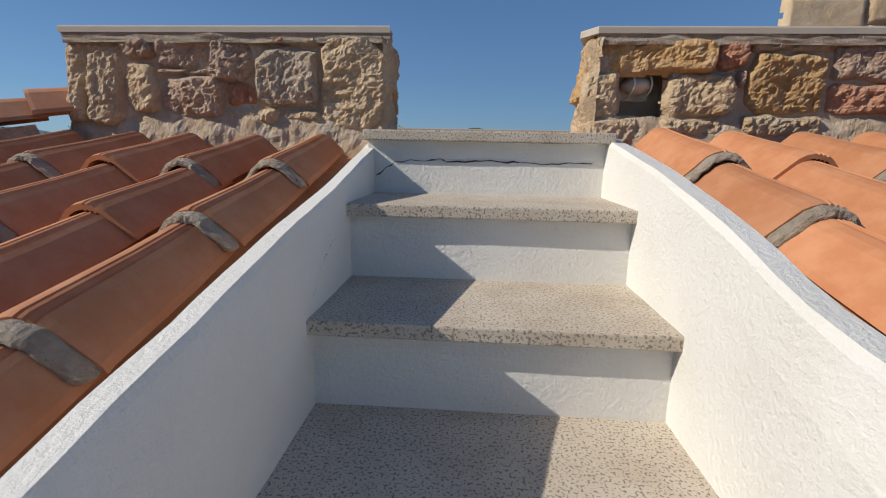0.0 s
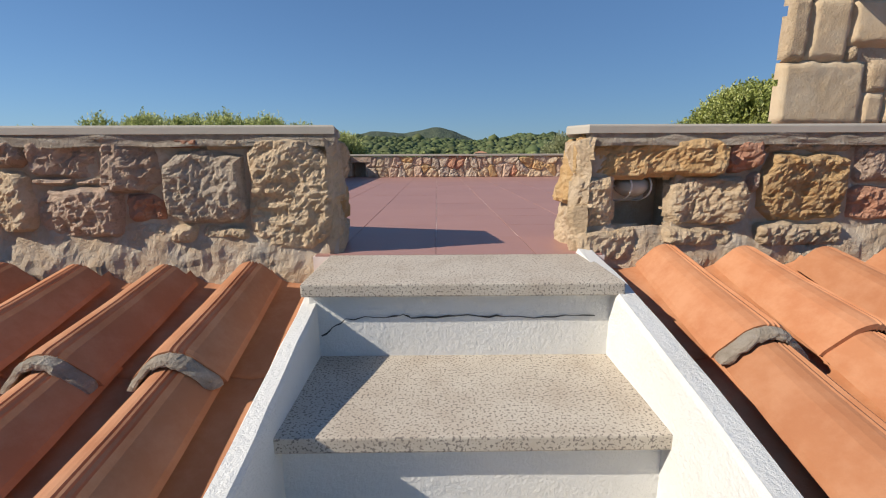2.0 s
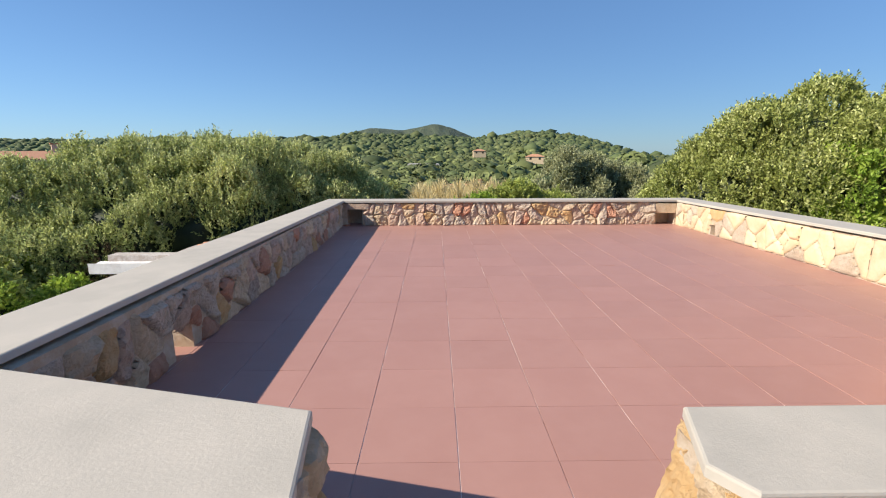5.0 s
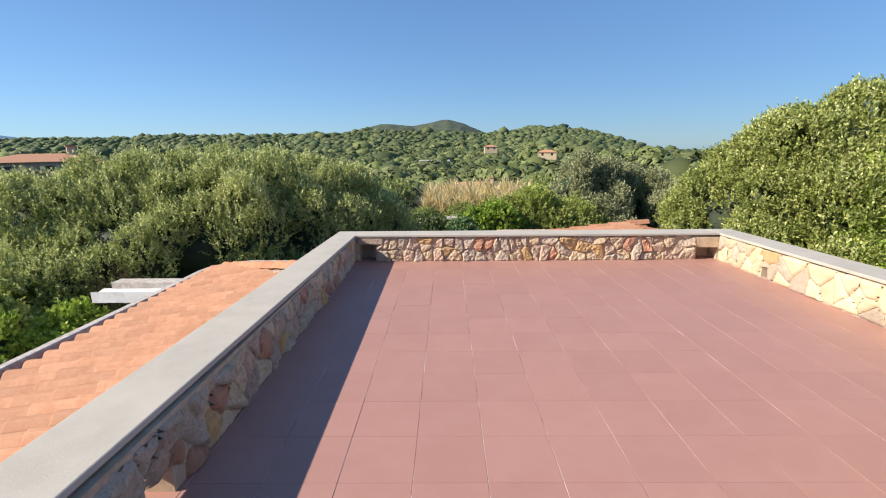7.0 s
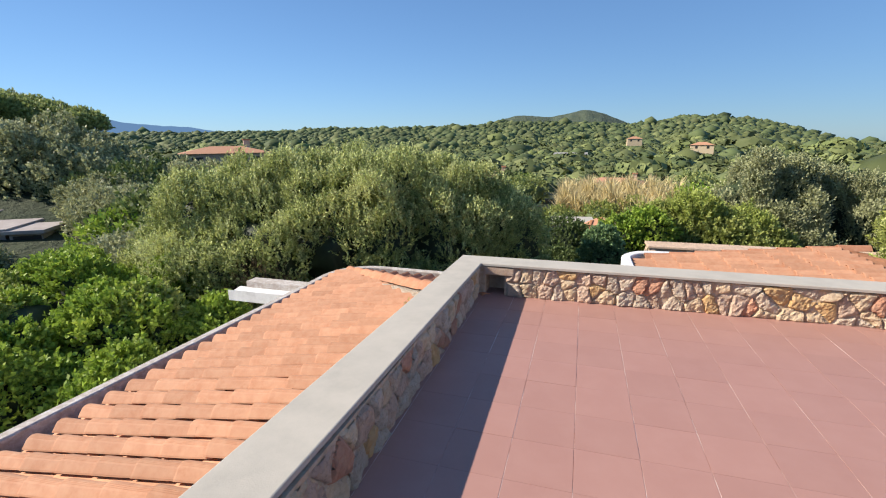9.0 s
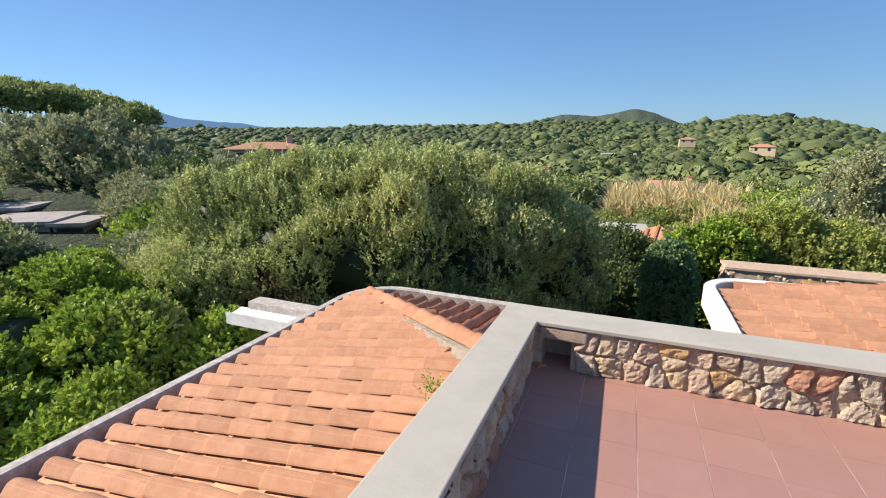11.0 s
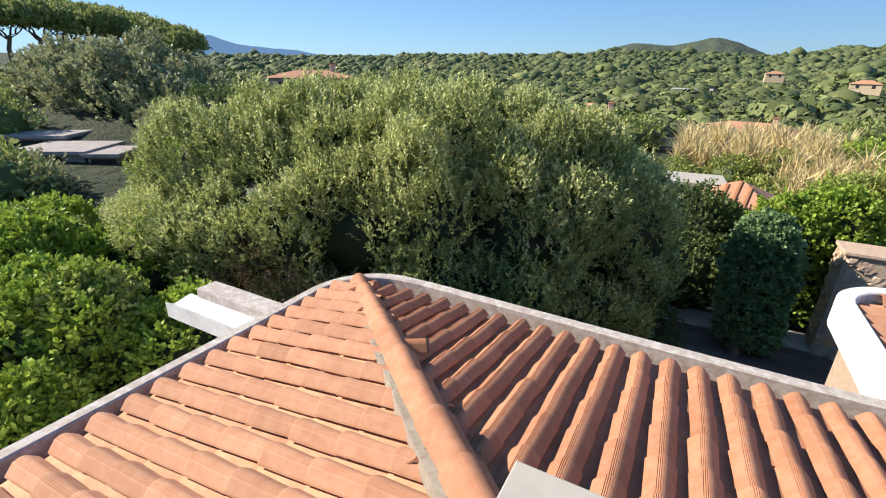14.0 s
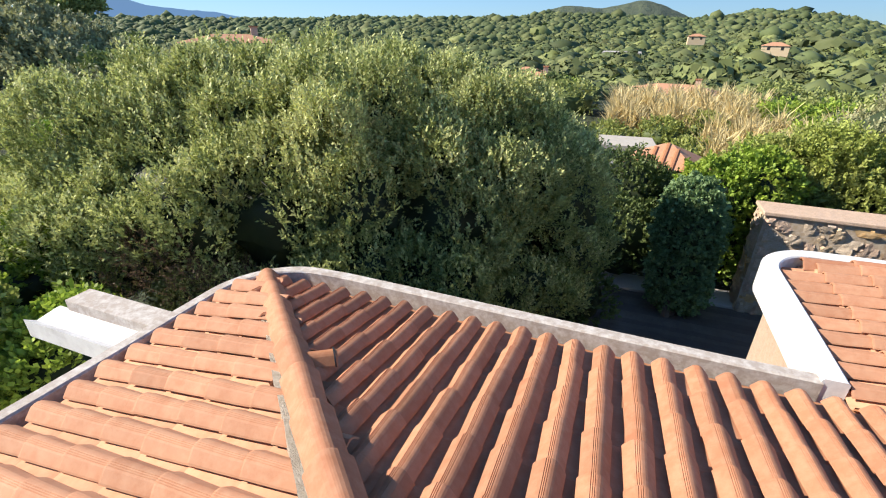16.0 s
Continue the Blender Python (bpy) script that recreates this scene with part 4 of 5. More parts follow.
BIG = [(-5.4, 12.9, -0.21, 1.7, 1.7, 1.55), (-6.4, 12.5, -0.31, 1.6, 1.6, 1.5), (-7.5, 12.2, -0.51, 1.55, 1.5, 1.5), (-8.5, 11.6, -0.91, 1.4, 1.4, 1.4), (-9.0, 10.8, -1.8, 1.2, 1.2, 1.2), (-4.3, 13.2, -0.31, 1.5, 1.5, 1.5), (-3.4, 13.5, -0.51, 1.4, 1.4, 1.4), (-2.6, 13.8, -0.76, 1.3, 1.3, 1.3), (-1.9, 14.2, -1.21, 1.15, 1.2, 1.2), (-1.5, 14.4, -2.2, 0.85, 1.0, 1.0),
       (-5.3, 11.7, -0.96, 1.4, 1.2, 1.3), (-6.6, 11.3, -1.06, 1.4, 1.2, 1.3), (-4.2, 12.1, -0.86, 1.3, 1.1, 1.3), (-3.2, 12.7, -1.06, 1.3, 1.1, 1.3), (-7.7, 10.9, -1.6, 1.3, 1.2, 1.2), (-4.2, 12.2, -2.4, 2.0, 1.2, 1.1), (-2.3, 13.4, -2.6, 1.4, 1.1, 1.0), (-6.0, 11.3, -2.5, 1.6, 0.9, 1.1), (-4.1, 11.7, -1.9, 1.2, 0.9, 1.1), (-3.1, 12.4, -2.0, 1.2, 1.0, 1.1)]
bush("olive_bush", "huge rounded grey-green bush behind the roof", "bush", BIG, LEAF_OLIVE, 50000, 11, length=0.20, leaf=0.058, width=0.014, per=10, up=0.6, trunks=14, tufts=18, tuft_size=.29, tip=(LEAF_TIP, 13000, .24), rough=.12, shrink=.60, low=-.85,
     extra=[(LEAF_TIP, tuft_lumps([(-4.2, 11.6, -0.5, .8, .6, .9), (-3.0, 12.4, -.6, .7, .6, .6), (-8.2, 10.6, -1.3, 1.1, .9, .9)], 7, np.random.RandomState(9), .5), 2400, dict(length=.22, leaf=.055, width=.012, per=11, up=.7)),
            (LEAF_BROWN, [(-6.4, 10.6, -1.9, .8, .5, .8), (-5.4, 10.9, -2.3, .8, .5, .6)], 1500, dict(length=.3, leaf=.05, width=.006, per=9, up=.4))])
LEFT = [(-7.4, 8.5, -1.9, 1.1, 1.1, 1.0), (-8.8, 7.2, -1.9, 1.3, 1.3, 1.1), (-7.6, 6.2, -2.4, 1.2, 1.4, 1.1), (-6.5, 7.4, -2.6, .9, 1.2, .9), (-6.3, 9.2, -2.4, .9, .9, .9), (-9.6, 9.2, -1.7, 1.3, 1.3, 1.0), (-6.6, 5.0, -2.7, 1.1, 1.3, .9), (-10.8, 7.4, -1.9, 1.2, 1.4, 1.1), (-8.6, 10.2, -2.0, 1.1, 1.1, 1.0), (-7, 3, -2.8, 1.2, 1.5, .9), (-5.6, 8.2, -3.0, .6, .8, .7)]
bush("mastic_bush", "bright green leafy shrubs beside the eaves", "bush", LEFT, LEAF_BRIGHT, 19000, 12, length=0.17, leaf=0.075, width=0.026, per=9, up=0.45, trunks=8, rough=.1, tufts=12,
     extra=[(LEAF_YELLOW, [(-8.9, 7.0, -1.5, .6, .6, .6), (-7.2, 8.6, -1.6, .6, .6, .5), (-10, 8, -1.5, .6, .6, .5)], 1500, dict(length=.17, leaf=.075, width=.026, per=9, up=.5))])
RIGHT = [(9.3, 14.1, -0.75, 2.5, 2.4, 2.5), (8.3, 13.4, -2.2, 1.8, 1.7, 1.6), (7.0, 14.8, -2.7, 1.6, 1.4, 1.5), (10.2, 13.6, -0.35, 2.9, 2.9, 2.85), (8.6, 14.6, -0.9, 2.4, 2.4, 2.4), (12.7, 13.0, -0.35, 2.9, 2.9, 2.9), (7.6, 15.6, -1.9, 1.6, 1.6, 1.9), (10, 12, -1.9, 2.4, 2.0, 2.0), (13, 10.5, -1.2, 2.6, 2.6, 2.6), (9.2, 16.5, -1.4, 2, 2, 2)]
bush("mastic_tree", "tall rounded yellow-green shrub beyond the parapet", "bush", RIGHT, LEAF_SAGE, 38000, 13, tip=(LEAF_TIP, 7000, .3), shrink=.60, length=0.26, leaf=0.085, width=0.02, per=10, up=0.55, trunks=8, rough=.1, tufts=14, tuft_size=.3,
     extra=[(LEAF_BRIGHT, [(10.2, 11.9, -.3, 1.3, 1.2, 1.3), (11.5, 11.2, .4, 1.2, 1.2, 1.2), (9.6, 11.6, -1.4, 1.1, 1.1, .9)], 4500, dict(length=.24, leaf=.09, width=.03, per=9, up=.45)),
            (LEAF_GREY, [(12.0, 9.9, -1.2, 1.0, .9, 1.0)], 1500, dict(length=.35, leaf=.06, width=.006, per=9, up=.5))])
CYP = [(5.0, 20.4, -1.6, 1.3, 1.3, 2.2), (6.3, 20.8, -1.8, 1.3, 1.3, 2.2), (4.2, 20.2, -2.2, 1.2, 1.2, 1.7), (7.4, 21.2, -1.9, 1.2, 1.2, 2.0), (5.6, 19.6, -2.6, 1.8, 1, 1.5), (8.6, 21, -2.2, 1.4, 1.2, 1.9), (5.3, 20.2, 0.1, .5, .5, .7), (6.6, 20.6, -.2, .5, .5, .7)]
bush("juniper_bush", "dense grey-green juniper clump with pointed tops", "bush", CYP, LEAF_GREY, 14000, 14, length=0.36, leaf=0.08, width=0.02, per=11, up=0.8, rough=.12, tufts=10)
MID = [(2.6, 18.2, -2.3, 1.3, 1.2, 1.6), (3.5, 18.0, -2.3, 1.2, 1.1, 1.5), (1.6, 18.6, -2.9, 1.2, 1.0, 1.1), (4.6, 17.8, -2.6, 1.3, 1.1, 1.3)]
bush("mastic_bush", "bright green shrub beside the stone wall", "bush", MID, LEAF_SAGE, 9000, 15, length=0.2, leaf=0.085, width=0.028, per=9, up=0.45, extra=[(LEAF_YELLOW, [(3.0, 18.0, -1.1, .8, .8, .7), (4.4, 18.2, -1.6, .9, .8, .8), (2.2, 19, -1.6, .8, .8, .7)], 2500, dict(length=.25, leaf=.07, width=.02, per=10, up=.6))])
IVY = [(0.48, 15.45, -2.6, .50, .42, .72), (0.46, 15.45, -1.85, .52, .44, .68), (0.52, 15.42, -3.0, .46, .40, .46), (0.42, 15.5, -1.35, .42, .40, .40)]
IVY_R = [(1.0, 16.9, -1.7, .75, .6, .8), (1.7, 17.1, -1.5, .7, .6, .8), (1.1, 16.9, -2.7, .7, .5, .8)]
bush("ivy_column", "dense clipped ivy-clad pillar beside the deck", "bush", IVY, LEAF_IVY, 6200, 16, length=0.10, leaf=0.06, width=0.026, per=6, up=0.3, low=-.9, shrink=.85)
bush("ivy_bush", "green climbing shrub behind the ivy pillar", "bush", IVY_R, LEAF_BRIGHT, 3600, 26, length=0.13, leaf=0.075, width=0.03, per=6, up=0.35, low=-.6, shrink=.82)
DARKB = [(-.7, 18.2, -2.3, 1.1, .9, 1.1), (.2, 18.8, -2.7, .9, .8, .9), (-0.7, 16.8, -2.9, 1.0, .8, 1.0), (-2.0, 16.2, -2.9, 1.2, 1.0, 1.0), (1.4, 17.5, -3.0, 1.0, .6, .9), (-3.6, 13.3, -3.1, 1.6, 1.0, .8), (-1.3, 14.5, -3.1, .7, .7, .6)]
# the dark leaf colour carries the shade under the big bush
bush("shade_shrubs", "shrubs under the big bush, shade put into their dark leaf", "bush", DARKB, LEAF_DARK, 5000, 17, length=0.16, leaf=0.07, width=0.025, per=8, up=0.4)
N2L = [(-22, 20.5, -2.6, 3.2, 2.2, 1.5), (-18, 19, -3.0, 2.5, 2.2, 1.3), (-26, 23, -2.3, 3, 2.5, 1.6), (-15, 15.5, -3.2, 2.6, 2.2, 1.2), (-13, 18, -3.0, 2.2, 2.2, 1.3)]
bush("scrub_bush", "low grey-green scrub on open ground", "bush", N2L, LEAF_GREY, 9000, 18, length=0.3, leaf=0.14, width=0.045, per=9, up=0.5)
N1L = [(-35, 25, -1.0, 5, 4, 3.2), (-31, 26, -2.0, 3.6, 3.5, 2.6), (-40, 25, -1.1, 4.5, 4, 3.0), (-46, 27, -1.1, 5, 4, 3.0), (-26, 29, -2.8, 3.5, 3, 2.3)]
bush("silver_bush", "big silvery dark thicket on the rise", "bush", N1L, LEAF_GREY, 13000, 19, length=0.5, leaf=0.22, width=0.07, per=9, up=0.5, rough=.2)


def clumps(name, label, mats, n, seed, r0, r1, a0, a1, size, skip=lambda x, y: False, flat=0.75, detail=ICO2_V, faces=ICO2_F, cat="scrub", leaves=0):
    """Scattered shrubs and tree crowns over the ground, one mesh for each tint."""
    rs = np.random.RandomState(seed)
    for k, mat in enumerate(mats):
        m = n // len(mats)
        r = np.exp(rs.uniform(np.log(r0), np.log(r1), m))
        az = np.radians(rs.uniform(a0, a1, m))
        x, y = r * np.sin(az), r * np.cos(az)
        ok = np.array([not skip(px, py) for px, py in zip(x, y)])
        x, y, r = x[ok], y[ok], r[ok]
        z = ground_z(x, y)
        s = size(r) * np.exp(rs.normal(0, .38, len(r)))
        V, F = [], []
        for i in range(len(x)):
            w = 1 + rs.uniform(-.22, .22, len(detail)) + 0.2 * np.sin(detail[:, 0] * 5 + i) * np.sin(detail[:, 1] * 4 + 2 * i)
            V.append(np.array([x[i], y[i], z[i] + s[i] * .25]) + detail * np.array([s[i], s[i], s[i] * flat]) * w[:, None])
            F.append(faces + i * len(detail))
        V, F = np.concatenate(V), np.concatenate(F)
        if leaves:
            d = rs.normal(size=(len(x), leaves, 3))
            d /= np.linalg.norm(d, axis=-1, keepdims=True)
            d[..., 2] = np.abs(d[..., 2]) * rs.choice([1, 1, 1, -.4], d.shape[:2])
            ss = s[:, None, None]
            c = np.stack([x, y, z + s * .25], -1)[:, None] + d * ss * np.array([1.02, 1.02, flat * 1.05]) * rs.uniform(.85, 1.15, (len(x), leaves, 1))
            u = np.cross(d, rs.normal(size=d.shape))
            u /= np.linalg.norm(u, axis=-1, keepdims=True)
            w = np.cross(d, u) + rs.normal(size=d.shape) * .5
            q = ss * rs.uniform(.10, .26, (len(x), leaves, 1))
            lv = np.stack([c - u * q, c - w * q * .7, c + u * q, c + w * q * .7], 2).reshape(-1, 3)
            b0 = len(V) + np.arange(len(lv) // 4)[:, None] * 4
            V = np.concatenate([V, lv])
            F = np.concatenate([F, b0 + np.array([[0, 1, 2]]), b0 + np.array([[0, 2, 3]])])
        tagged(from_arrays(name, V, F, mat), label, cat, kind="stuff")


def near_leafy(name, label, mat, spots, n_each, seed, leaf, flat=.7):
    """Leafy scrub further off, as one mesh."""
    rs = np.random.RandomState(seed)
    L = [(x, y, float(ground_z(x, y)) + s * flat * .45, s, s, s * flat) for x, y, s in spots]
    v, f = leaf_mesh(L, n_each * len(L), rs, length=leaf * 2, leaf=leaf, width=leaf * .33, per=6, up=.45)
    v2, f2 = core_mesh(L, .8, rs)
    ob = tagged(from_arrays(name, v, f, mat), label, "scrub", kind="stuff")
    # dark-leaf cores paint the shade between the leaves, whatever the scrub's tint
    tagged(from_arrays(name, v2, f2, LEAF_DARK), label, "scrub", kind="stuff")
    return ob


def spots(seed, n, r0, r1, a0, a1, s0, s1, skip=lambda x, y: False):
    rr = random.Random(seed)
    out = []
    while len(out) < n:
        r, a = math.exp(rr.uniform(math.log(r0), math.log(r1))), radians(rr.uniform(a0, a1))
        x, y = r * math.sin(a), r * math.cos(a)
        if not skip(x, y):
            out.append((x, y, rr.uniform(s0, s1) * (0.6 + 0.4 * r / r0 if r1 > 100 else 1)))
    return out


def near_skip(x, y):
    return (abs(x - .08 * y) < 3.6 and y < 60) or (abs(x - .075 * y) < 5.5 and 44 < y < 80) or math.hypot(x + 12.6, y - 67) < 7 or (-48 < math.degrees(math.atan2(x, y - 5)) < -38 and 30 < y < 40) or (-72 < math.degrees(math.atan2(x, y - 5)) < -60 and 20 < math.hypot(x, y) < 34) or (math.hypot(x + 27, y - 18) < 5.5) or (math.hypot(x - 1, y - 27) < 5) or (math.hypot(x + 35.7, y - 42.9) < 7) or (math.hypot(x + 1.5, y - 37) < 3.5) or math.hypot(x + 12, y - 62) < 5 or math.hypot(x - 5, y - 75) < 8


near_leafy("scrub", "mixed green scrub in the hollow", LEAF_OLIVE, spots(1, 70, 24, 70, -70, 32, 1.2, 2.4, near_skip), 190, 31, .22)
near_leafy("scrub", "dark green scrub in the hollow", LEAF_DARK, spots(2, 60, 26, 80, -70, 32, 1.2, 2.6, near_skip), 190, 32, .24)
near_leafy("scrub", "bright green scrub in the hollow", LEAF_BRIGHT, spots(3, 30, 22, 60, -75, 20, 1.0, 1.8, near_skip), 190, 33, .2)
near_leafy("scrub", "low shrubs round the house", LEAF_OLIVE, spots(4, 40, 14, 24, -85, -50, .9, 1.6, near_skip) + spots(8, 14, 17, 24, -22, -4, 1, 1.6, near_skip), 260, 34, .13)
clumps("woodland", "mixed green woodland in the valley", [LEAF_WOOD, LEAF_HILL, LEAF_HILL, LEAF_PALE], 8000, 41, 60, 200, -72, 40, lambda r: .7 + r * .0055, near_skip, detail=ICO1_V, faces=ICO1_F, leaves=46)
clumps("woodland", "dark green woodland on the slopes", [LEAF_WOOD, LEAF_WOOD, LEAF_HILL, LEAF_HILL, LEAF_PALE], 16000, 42, 190, 480, -68, 34, lambda r: 1.0 + r * .0038, detail=ICO1_V, faces=ICO1_F, leaves=14)
clumps("woodland", "dark green woodland on the far ridge", [LEAF_WOOD, LEAF_WOOD, LEAF_HILL], 15000, 44, 450, 960, -66, 32, lambda r: 1.2 + r * .0024, detail=ICO1_V, faces=ICO1_F)
clumps("pine_wood", "pale green umbrella pine crowns on the slope", [LEAF_PALE, LEAF_HILL], 180, 43, 120, 330, -6, 24, lambda r: 1.8 + r * .007, flat=.5, detail=ICO1_V, faces=ICO1_F, leaves=160)


def reeds(seed, n, x0, x1, y0, y1):
    rs = np.random.RandomState(seed)
    V, F = [], []
    x, y = rs.uniform(x0, x1, n), rs.uniform(y0, y1, n)
    z = ground_z(x, y)
    h = rs.uniform(1.6, 3.0, n)
    h *= .42 + .28 * np.sin(x * 1.9 + 1) * np.sin(y * 1.6) + .22 * np.sin(x * 4.3 + y * 3.1)
    lean = rs.normal(size=(n, 2)) * .28
    a = rs.uniform(0, 6.28, n)
    w = rs.uniform(.012, .035, n)
    p0 = np.stack([x, y, z], 1)
    p1 = p0 + np.stack([lean[:, 0] * .4, lean[:, 1] * .4, h * .7], 1)
    p2 = p0 + np.stack([lean[:, 0] * 1.4, lean[:, 1] * 1.4, h], 1)
    s = np.stack([np.cos(a) * w, np.sin(a) * w, 0 * w], 1)
    V = np.stack([p0 - s, p0 + s, p1 + s * 1.5, p1 - s * 1.5, p2 + s * .3, p2 - s * .3], 1).reshape(-1, 3)
    k = np.arange(n)[:, None] * 6
    F = np.concatenate([k + np.array([[0, 1, 2, 3]]), k + np.array([[3, 2, 4, 5]])])
    return V, F


V, F = reeds(51, 15000, -1.8, 6.8, 37, 46)
V2, F2 = reeds(52, 17000, 3.2, 13, 27, 36)
tagged(from_arrays("reeds", np.concatenate([V, V2]), np.concatenate([F, F2 + len(V)]), LEAF_REED), "dry straw-coloured reed bed below the house", "reeds", kind="stuff")
near_leafy("scrub", "green shrubs in the reed bed", LEAF_SAGE, [(1.2, 36, 1.3), (3.6, 37.5, 1.2), (-1.6, 34.5, 1.4), (5.4, 26.4, 1.1), (2.6, 33.5, 1.2)], 240, 56, .16)
near_leafy("shed_scrub", "low grey-brown scrub round the sheds", LEAF_GREY, [(-22.5 - 1.3 * (k % 7) + .4 * (k % 3), 11.5 + 1.1 * (k // 7) + .5 * (k % 2), .75 + .12 * (k % 4)) for k in range(21)] + [(-36 + 1.5 * k, 23 + .5 * (k % 3), .9 + .1 * (k % 3)) for k in range(10)], 150, 54, .13)


def umbrella_pine(x, y, h, s, seed):
    rs = np.random.RandomState(seed)
    z = float(ground_z(x, y))
    ob = thing("umbrella_pine", "umbrella pine with a bare trunk and flat crown", "tree", "pines on the rise", at=pose(x, y, z))
    bm = bmesh.new()
    limb(bm, (0, 0, -.2), (rs.normal() * .4, rs.normal() * .4, h * .62), .28, .18, rs)
    L = []
    for k in range(6):
        a = k * 1.05 + rs.uniform(0, .5)
        q = (math.cos(a) * s * .55, math.sin(a) * s * .55, h * .82 + rs.normal() * .2)
        limb(bm, (0, 0, h * .58), q, .12, .05, rs)
        L.append((*q, s * .55, s * .55, h * .14))
    L.append((0, 0, h * .88, s * .6, s * .6, h * .15))
    part("trunk", bm, BARK, ob)
    v, f = leaf_mesh(L, 2300, rs, length=.5, leaf=.36, width=.09, per=6, up=.6)
    from_arrays("crown", v, f, LEAF_OLIVE, ob)
    return ob


for k, (az, r, top, s) in enumerate([(-55.4, 62, 4.3, 2.3), (-57.2, 64, 5.0, 2.6), (-58.8, 66, 5.6, 3.0), (-60.5, 68, 6.2, 3.2), (-62.3, 66, 6.2, 3.3), (-64.2, 68, 6.7, 3.4), (-66.2, 66, 6.6, 3.5), (-68.5, 68, 6.8, 3.6), (-71, 66, 6.8, 3.6), (-61.4, 74, 6.8, 3.2), (-65, 75, 7.4, 3.4)]):
    px, py = -0.8 + r * math.sin(radians(az)), 5 + r * math.cos(radians(az))
    umbrella_pine(px, py, (top - float(ground_z(px, py))) * .98, s, 60 + k)

# ---- neighbouring houses ----


def house(label, x, y, z, w, d, h, rise, yaw, wall=PLASTER, chimney=True, flat=False, openings=2):
    ob = thing("house", label, "house", at=pose(x, y, z, 0, 0, yaw))
    part("wall", boxm(-w / 2, -d / 2, -1, w / 2, d / 2, h), wall, ob)
    o = .35
    if flat:
        part("roof", boxm(-w / 2 - .15, -d / 2 - .15, h, w / 2 + .15, d / 2 + .15, h + .25, bevel=.03), CONCRETE, ob, "flat pale concrete roof")
    else:
        bm = bmesh.new()
        e = [bm.verts.new(p) for p in ((-w / 2 - o, -d / 2 - o, h), (w / 2 + o, -d / 2 - o, h), (w / 2 + o, d / 2 + o, h), (-w / 2 - o, d / 2 + o, h))]
        r0, r1 = bm.verts.new((-max(w - d, .3) / 2, 0, h + rise)), bm.verts.new((max(w - d, .3) / 2, 0, h + rise))
        for f in ((e[0], e[1], r1, r0), (e[1], e[2], r1), (e[2], e[3], r0, r1), (e[3], e[0], r0), (e[3], e[2], e[1], e[0])):
            bm.faces.new(f)
        roof = part("roof", bm, TILE_PALE, ob, "terracotta tiled hip roof")
        n = int((w + 2 * o) / .35)
        for k in range(n):
            px = -w / 2 - o + (k + .5) * (w + 2 * o) / n
            top = h + rise
            edge = abs(px) - max(w - d, .3) / 2
            f = 1 if edge <= 0 else max(0.05, 1 - edge / ((w + 2 * o - max(w - d, .3)) / 2))
            if w < 6:
                rib = bmesh.new()
                limb(rib, (px, -d / 2 - o, h + .03), (px * (1 if edge <= 0 else 1), (-d / 2 - o) * (1 - f), h + .03 + rise * f), .09, .08, np.random.RandomState(k), seg=1)
                part("clay_tile", rib, TILE, roof)
        if chimney:
            ch = part("chimney", boxm(w * .22, -.3, h + rise * .4, w * .22 + .6, .3, h + rise + .6, bevel=.02), STONE[4], ob, "stone chimney")
            part("chimney_cap", boxm(w * .22 - .08, -.38, h + rise + .6, w * .22 + .68, .38, h + rise + .7), TILE, ch)
    for k in range(openings):
        px = -w / 2 + (k + .5) * w / openings
        win = part("window", boxm(px - .5, -d / 2 - .03, h - 1.5, px + .5, -d / 2 + .05, h - .35), DARK_GLASS_SHADE, ob, "dark shaded window")
    return ob


house("low house with a terracotta roof and stone chimney", -35.7, 42.9, -2.5, 8.0, 5, 2.6, .65, 44, STONE[4], openings=3)
house("terracotta hip-roofed house among trees", -13.3, 71.5, -6.5, 7, 5, 2.0, .95, 10, STONE[4])
house("white house with a low pinkish roof", 4.5, 74, -7.6, 10, 6, 2.2, .9, -6, PLASTER, openings=4)
house("small reddish hut with a clay tile roof", .8, 25.8, -5.0, 1.9, 1.8, 1.95, .65, -12, STONE[3], chimney=False)
house("small white outbuilding beside the hut", -.6, 30.5, -5.2, 2.2, 2, 1.6, .4, 5, PLASTER, chimney=False, flat=True, openings=1)
house("white flat house on the slope", 42, 118, -9, 9, 6, 2.6, 1, -10, PLASTER, flat=True, openings=3)
house("terracotta roofed villa on the slope", 50, 235, -6, 9, 6, 3.0, 1.3, -10, STONE[5], chimney=False)
house("terracotta roofed villa on the slope", 28, 300, -3.5, 8, 6, 3.0, 1.3, 0, STONE[5], chimney=False)
house("terracotta roofed villa in the valley", -29.7, 152.3, -12.5, 8, 6, 2.8, 1.3, -10, STONE[5], chimney=False)
house("terracotta roofed villa in the valley", 8.4, 124.7, -12.6, 9, 5, 2.8, 1.2, 20, STONE[5], chimney=False)
tagged(part("tennis_court", boxm(-14, 232, -8.6, 2, 246, -6.6), PAVE), "pale walled sports court in the valley", "court", kind="structure")

